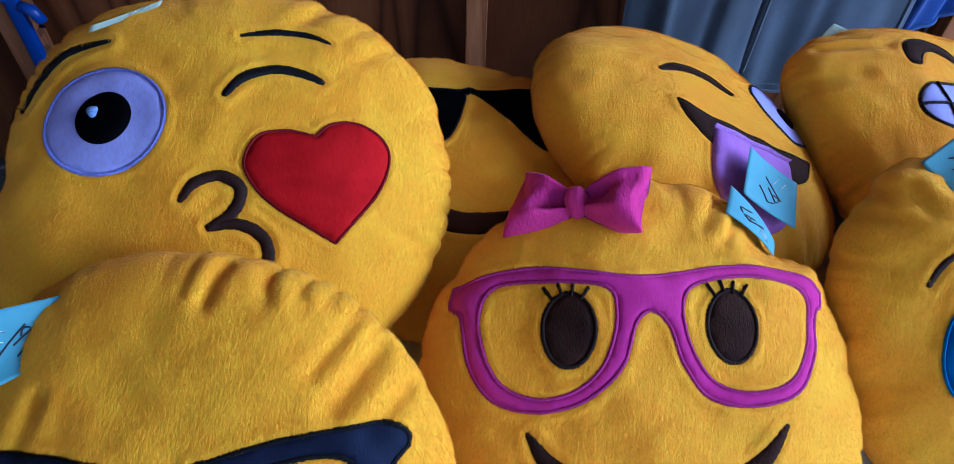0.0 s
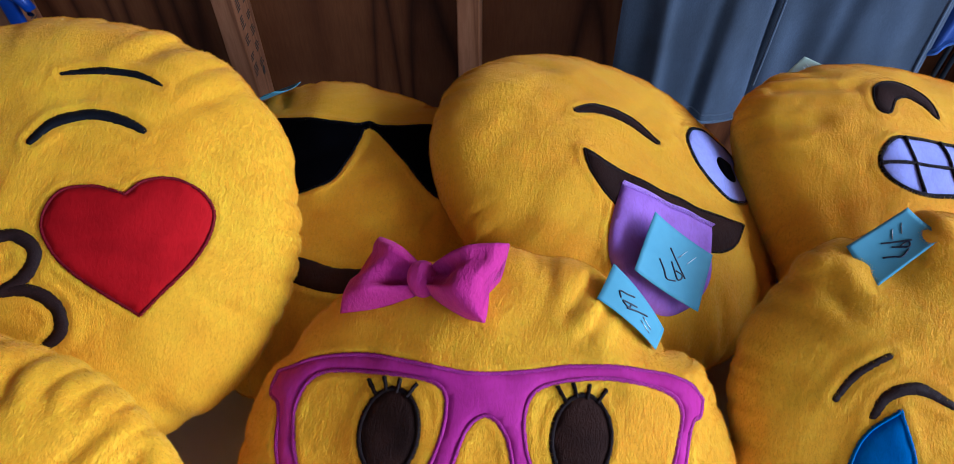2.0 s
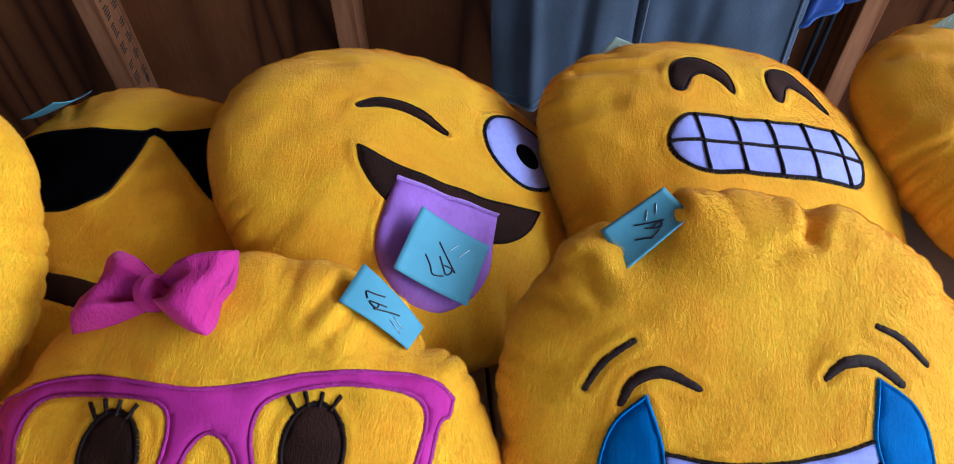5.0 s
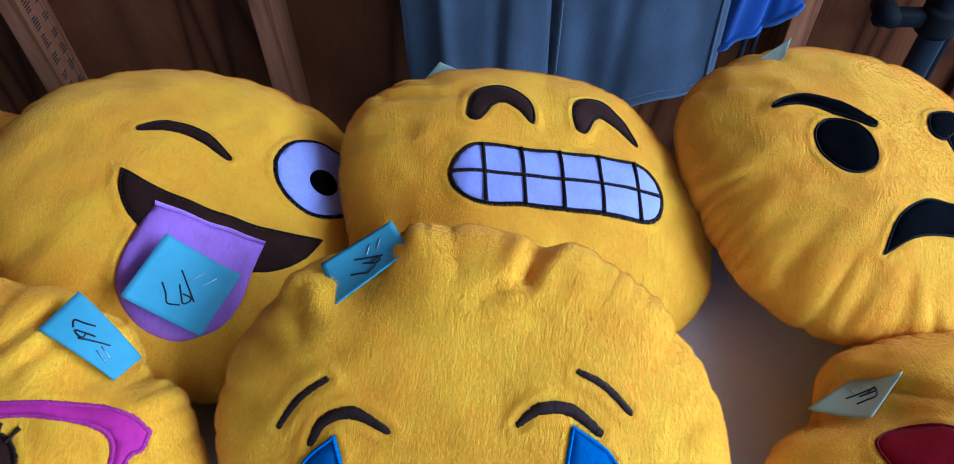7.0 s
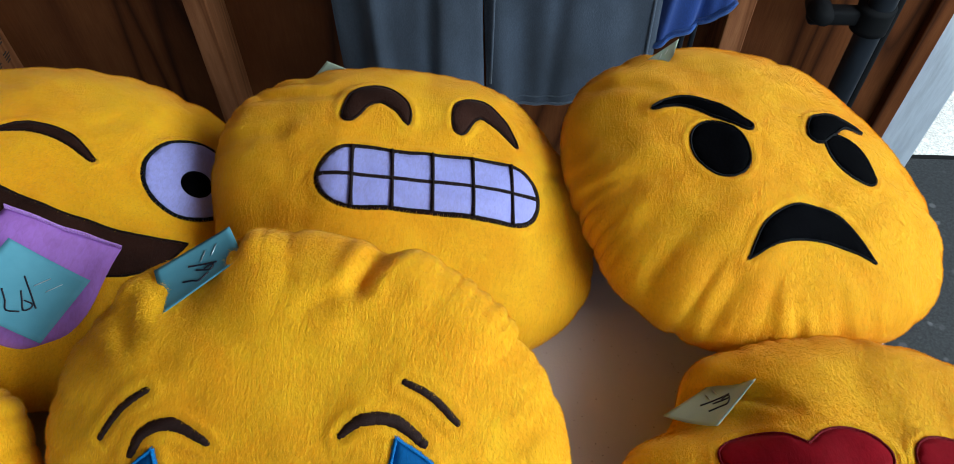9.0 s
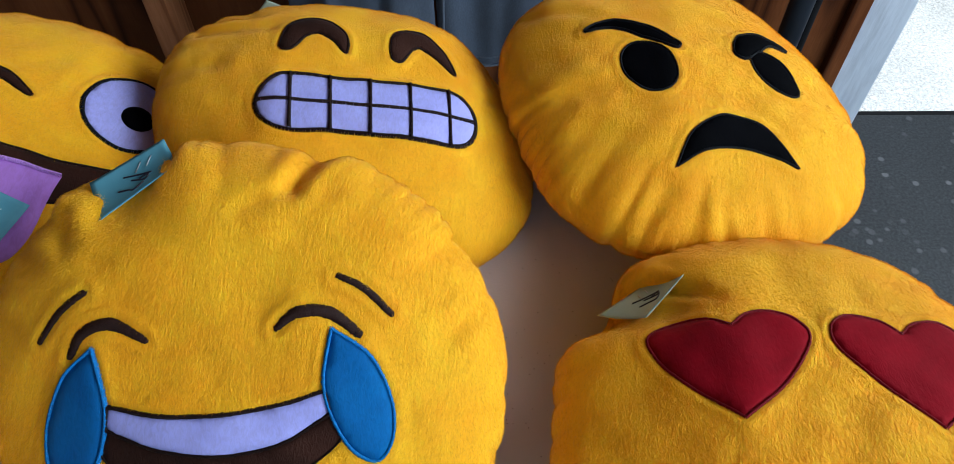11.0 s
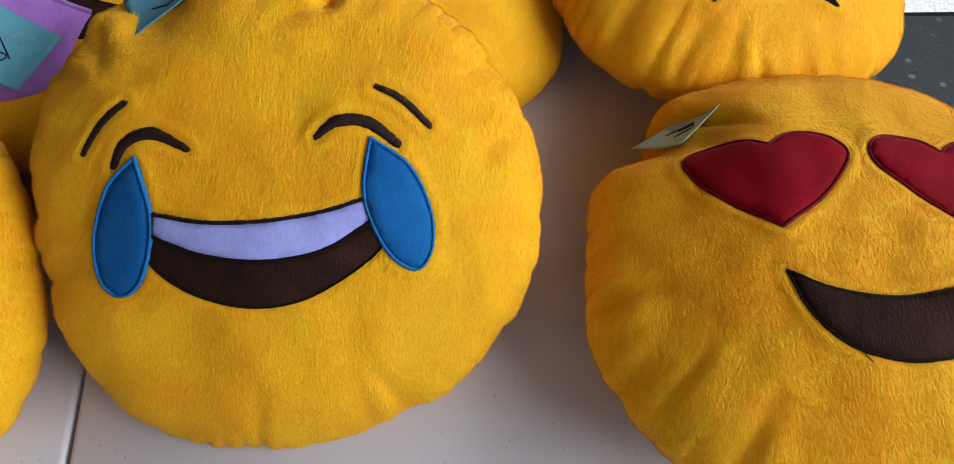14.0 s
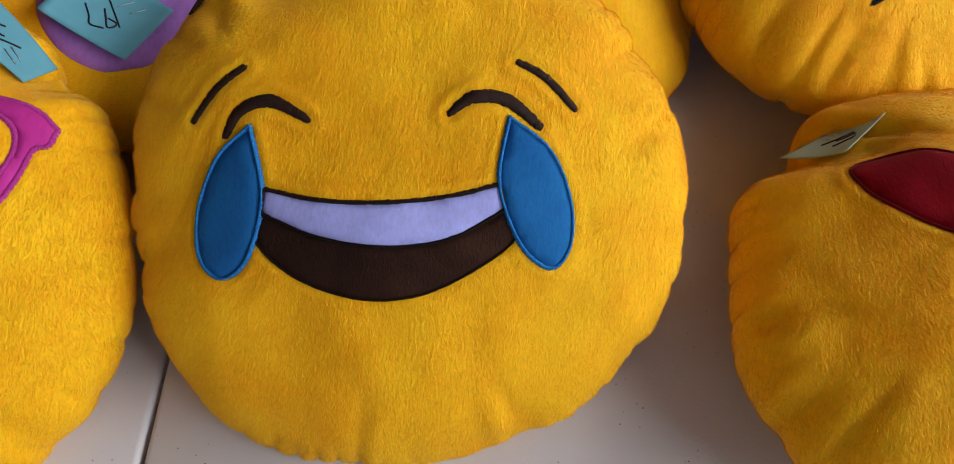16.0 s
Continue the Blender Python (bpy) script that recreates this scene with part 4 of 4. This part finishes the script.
laugh = Cushion("yellow plush laughing cushion with blue felt tears, propped against others", (0.439, 0.318, 0.818), (35.1, 1.9, 0), 0.160, 0.059,
                (0.019, 0.002, 0.018, 0.009, -0.015, -0.008), 8,
                ((0.26, 0.93, 0.19, 0.76, 0.035, 0.012), (0.19, 0.76, 0.02, 0.67, 0.035, 0.003), (-0.51, 0.92, -0.44, 0.72, 0.14, 0.022), (-0.66, 0.66, -0.62, 0.52, 0.04, 0.004), (0.9, 0.3, 0.75, 0.2, 0.04, 0.004), (0.96, -0.1, 0.8, -0.1, 0.04, 0.003)), 46, ((118, 8, 0.009), (74, 4, 0.007)))
for pts, w in ((((-0.67, 0.18), (-0.60, 0.285), (-0.50, 0.36)), (0.022, 0.028, 0.022)), (((0.385, 0.43), (0.48, 0.385), (0.575, 0.295)), (0.022, 0.028, 0.022)),
               (((-0.545, 0.135), (-0.50, 0.215), (-0.40, 0.25), (-0.27, 0.195)), (0.028, 0.04, 0.045, 0.022)), (((0.18, 0.245), (0.25, 0.30), (0.36, 0.30), (0.465, 0.225)), (0.022, 0.042, 0.045, 0.03))):
    laugh.embroidered("eyebrow", pts, w, S_BROWN)
lid = laugh.sewn("mouth", loop(((-0.395, -0.11), (-0.20, -0.175), (0.02, -0.19), (0.21, -0.15), (0.375, -0.045), (0.415, -0.135), (0.27, -0.26), (0.11, -0.34), (-0.07, -0.36), (-0.27, -0.31), (-0.415, -0.20)), (0, 4)), BROWN, T_BROWN, "dark brown felt mouth", 0.0006)
laugh.sewn("teeth", loop(((-0.395, -0.035), (-0.22, -0.06), (-0.01, -0.055), (0.20, -0.02), (0.355, 0.03), (0.375, -0.05), (0.21, -0.152), (0.02, -0.192), (-0.20, -0.178), (-0.395, -0.115)), (0, 4, 5, 9)), WHITE, T_BROWN, "lilac-white felt teeth", 0.001, parent=lid, lift=0.0018)
laugh.sewn("tear", loop(((-0.46, 0.165), (-0.405, -0.01), (-0.40, -0.13), (-0.445, -0.275), (-0.53, -0.33), (-0.605, -0.26), (-0.62, -0.11), (-0.57, 0.055)), (0,)), BLUE, T_BLUE, "blue felt tear", 0.0009, lift=0.0024)
laugh.sewn("tear", loop(((0.37, 0.245), (0.505, 0.15), (0.58, 0.0), (0.59, -0.14), (0.54, -0.22), (0.455, -0.18), (0.385, -0.07), (0.35, 0.06)), (0,)), BLUE, T_BLUE, "blue felt tear", 0.0009, lift=0.0024)

hearts = Cushion("yellow plush cushion with crimson heart eyes, lying on the table", (0.788, 0.283, 0.794), (-1.3, -3.6, 0), 0.162, 0.058,
                 (0.016, 0.002, 0.008, -0.031, -0.011, -0.003), 9, ((-0.82, 0.64, -0.48, 0.56, 0.14, 0.028), (-0.58, 0.72, -0.35, 0.60, 0.04, 0.005), (-0.50, 0.70, -0.28, 0.52, 0.03, 0.003), (-0.9, -0.2, -0.72, -0.18, 0.04, 0.003), (-0.55, -0.8, -0.42, -0.62, 0.04, 0.004)), 44, ((141, 9, 0.014),))
hearts.sewn("eye", loop(((-0.27, 0.345), (-0.19, 0.405), (-0.09, 0.41), (-0.01, 0.36), (0.01, 0.27), (-0.12, 0.10), (-0.30, -0.035), (-0.50, 0.15), (-0.58, 0.29), (-0.56, 0.375), (-0.46, 0.41), (-0.35, 0.395)), (0, 6)), CRIMSON, T_RED, "crimson plush heart-shaped eye", 0.0008)
hearts.sewn("eye", loop(((0.37, 0.30), (0.44, 0.355), (0.54, 0.36), (0.62, 0.30), (0.64, 0.21), (0.55, 0.05), (0.38, -0.085), (0.19, 0.12), (0.10, 0.26), (0.12, 0.35), (0.20, 0.39), (0.30, 0.365)), (0, 6)), CRIMSON, T_RED, "crimson plush heart-shaped eye", 0.0008)
hearts.sewn("mouth", loop(((-0.32, -0.20), (-0.19, -0.275), (0.0, -0.315), (0.21, -0.295), (0.40, -0.235), (0.62, -0.10), (0.48, -0.35), (0.29, -0.475), (0.15, -0.52), (0.0, -0.53), (-0.16, -0.48), (-0.27, -0.36)), (0, 5)), BROWN, T_BROWN, "dark brown felt smile", 0.0006)


# ---- the bow ----
def bow():
    right = (Vector((0.1245, 0.351, 0.925)) - Vector((0.042, 0.367, 0.897))).normalized()
    up = (Vector((0.087, 0.3835, 0.9165)) - Vector((0.0795, 0.3345, 0.9055))).normalized()
    face = right.cross(up).normalized()
    up = face.cross(right)
    m = Matrix((right, up, face)).transposed().to_4x4()
    m.translation = Vector((0.081, 0.358, 0.908))
    thing = empty("bow", girl.thing.matrix_world.inverted() @ m)
    thing.parent = girl.thing
    thing.matrix_parent_inverse = Matrix.Identity(4)
    tagged(thing, "pink plush bow")
    for s in (-1, 1):
        bm = bmesh.new()
        n, rows = 36, 22
        rings = []
        for j in range(rows + 1):
            f = j / rows
            x = s * (0.004 + 0.042 * f)
            hy = 0.0085 + 0.021 * f**0.75 * (1 - 0.06 * math.cos(f * 6))
            hz = 0.006 + 0.0115 * math.sin(math.pi * min(1, f * 0.92)) ** 0.7
            if f > 0.93:
                hz *= 1 - 0.6 * (f - 0.93) / 0.07
            ring = []
            for k in range(n):
                a = k * math.tau / n
                ca, sa = math.cos(a), math.sin(a)
                y = hy * abs(ca) ** 0.65 * (1 if ca > 0 else -1) - s * 0.002 * f
                z = hz * abs(sa) ** 0.8 * (1 if sa > 0 else -1)
                q = y / hy
                if sa > 0:
                    z -= 0.0080 * (1 - f) ** 1.1 * (0.5 - 0.5 * math.cos(3 * math.pi * q))
                    z -= 0.0120 * math.exp(-(((f - 0.34) / 0.24) ** 2) - ((q - 0.10 * s) / 0.34) ** 2)
                    z += 0.0030 * math.exp(-(((f - 0.62) / 0.25) ** 2) - ((q + 0.55) / 0.3) ** 2)
                    z -= 0.0035 * math.exp(-(((f - 0.75) / 0.2) ** 2) - ((q - 0.45) / 0.2) ** 2)
                z += 0.0022 * noise.noise(Vector((x, y, 0.01 * s)) * 70)
                if s < 0:
                    x2 = x * (0.80 if y > 0 else 1.0 + 0.05 * f)
                else:
                    x2 = x * (1.04 if y > 0 else 0.92)
                    y *= 0.84 if y < 0 else 1.0
                ring.append(bm.verts.new((x2 + s * 0.004 * (abs(y) / 0.03) * f, y, z)))
            rings.append(ring)
        for a, b in zip(rings, rings[1:]):
            for k in range(n):
                bm.faces.new((a[k], a[(k + 1) % n], b[(k + 1) % n], b[k]))
        bm.faces.new(rings[0])
        bm.faces.new(rings[-1])
        part("bow_loop", bm, PINK, thing)
    bm = bmesh.new()
    bmesh.ops.create_uvsphere(bm, u_segments=28, v_segments=18, radius=1)
    for v in bm.verts:
        c = v.co.copy()
        v.co = Vector((c.x * 0.0085, c.y * 0.0115, c.z * 0.013 + 0.002))
        v.co.z -= 0.0012 * math.exp(-((c.x / 0.3) ** 2)) * (c.z > 0)
    part("bow_knot", bm, PINK, thing)


bow()


# ---- price notes ----
WRITING = (((0.29, 0.59), (0.40, 0.70), (0.474, 0.80), (0.60, 0.75)), ((0.394, 0.326), (0.55, 0.47), (0.718, 0.63)),
           ((0.468, 0.51), (0.55, 0.62), (0.622, 0.712), (0.67, 0.66), (0.657, 0.60), (0.56, 0.60)))
STAPLE = (((0.546, 0.385), (0.636, 0.21)), ((0.687, 0.392), (0.781, 0.209)))


def price_note(label, a, b, c, d, curl=0.0, spin=0, flip=False, ink=True, paper=NOTE):
    """A square paper note with corners a, b, c, d in turn, curled about its middle."""
    a, b, c, d = (Vector(p) for p in (a, b, c, d))
    mid = (a + b + c + d) / 4
    n = (b - a).cross(d - a).normalized()
    if n.z < 0:
        n = -n
    thing = tagged(empty("price_note", Matrix.Translation(mid)), label, "note", "price notes on the cushions")

    def at(s, t, lift=0.0):
        p = a * (1 - s) * (1 - t) + b * s * (1 - t) + c * s * t + d * (1 - s) * t
        return p - mid + n * (lift + curl * (4 * (s - 0.5) ** 2 - 0.5) + 0.4 * curl * (t - 0.5) ** 2)

    def turn(s, t):
        for _ in range(spin):
            s, t = 1 - t, s
        return s, t

    bm = bmesh.new()
    k = 14
    grids = []
    for lift in (0.0, -0.00035):
        grids.append([[bm.verts.new(at(i / k, j / k, lift)) for j in range(k + 1)] for i in range(k + 1)])
    for g in grids:
        for i in range(k):
            for j in range(k):
                bm.faces.new((g[i][j], g[i + 1][j], g[i + 1][j + 1], g[i][j + 1]))
    for i in range(k):
        for e in ((lambda g, q: g[q][0]), (lambda g, q: g[q][k]), (lambda g, q: g[0][q]), (lambda g, q: g[k][q])):
            bm.faces.new((e(grids[0], i), e(grids[0], i + 1), e(grids[1], i + 1), e(grids[1], i)))
    part("paper", bm, paper, thing)
    up = -1 if flip else 1
    if ink:
        for line in WRITING:
            path = [at(*turn(s, t), 0.0002 * up) for s, t in spline(line, steps=6)]
            part("pen_stroke", tube_bm(path, 0.0006, 5), INK, thing, "black pen stroke")
    for line in STAPLE:
        part("pin", tube_bm([at(*turn(s, t), 0.0003 * up) for s, t in spline(line, steps=3)], 0.00035, 5), STEEL, thing, "thin steel staple")
    return thing


price_note("blue square paper price note pinned to the violet tongue", (0.231, 0.445, 0.886), (0.277, 0.434, 0.855), (0.262, 0.385, 0.854), (0.215, 0.396, 0.882), 0.002)
price_note("blue paper price note pinned flat on the laughing cushion", (0.3885, 0.436, 0.916), (0.4030, 0.411, 0.919), (0.3600, 0.379, 0.904), (0.3470, 0.408, 0.906), 0.002, 3)
price_note("curling blue paper price note on the bow cushion", (0.2005, 0.387, 0.901), (0.2370, 0.361, 0.868), (0.2290, 0.341, 0.875), (0.1890, 0.357, 0.904), -0.003, 1)
price_note("paper price note tucked on the heart-eyed cushion, reflected light painted in as pale green", (0.706, 0.401, 0.803), (0.726, 0.392, 0.827), (0.695, 0.357, 0.829), (0.668, 0.375, 0.802), 0.002, 3, False, True, BOUNCE_NOTE)
price_note("blue paper price note behind the sunglasses cushion", (-0.079, 0.574, 0.861), (-0.069, 0.613, 0.840), (-0.108, 0.612, 0.822), (-0.115, 0.574, 0.842), 0.003, 0, False, False)
price_note("paper price note at the grinning cushion's top, yellow bounce painted in as pale green", (0.3776, 0.6771, 0.8275), (0.3942, 0.690, 0.8415), (0.4285, 0.684, 0.8300), (0.4050, 0.672, 0.8180), 0.002, 0, False, False, BOUNCE_NOTE)
price_note("paper price note at the frowning cushion's top, yellow bounce painted in as pale green", (0.6650, 0.690, 0.8365), (0.7063, 0.7000, 0.8675), (0.7020, 0.6900, 0.8561), (0.6900, 0.6830, 0.8400), 0.002, 0, False, False, BOUNCE_NOTE)
price_note("paper price note at the kissing cushion's top, yellow bounce painted in as pale green", (-0.2640, 0.4520, 0.9815), (-0.2190, 0.4785, 0.9868), (-0.2214, 0.4744, 0.9841), (-0.2650, 0.4478, 0.9786), 0.001, 0, False, False, BOUNCE_NOTE)
price_note("blue curled paper price note at the front cushion's edge", (-0.2269, 0.248, 0.942), (-0.2318, 0.213, 0.9255), (-0.256, 0.190, 0.929), (-0.2640, 0.226, 0.952), 0.006, 2)

hearts.stitch(spline(((-0.14, -0.46), (-0.135, -0.50), (-0.115, -0.53))), T_BROWN, None, 0.0003, False, 0.0012, "loose_thread")

for cushion in (kiss, front, girl, cool, wink, teeth, angry, laugh, hearts):
    cushion.pile()
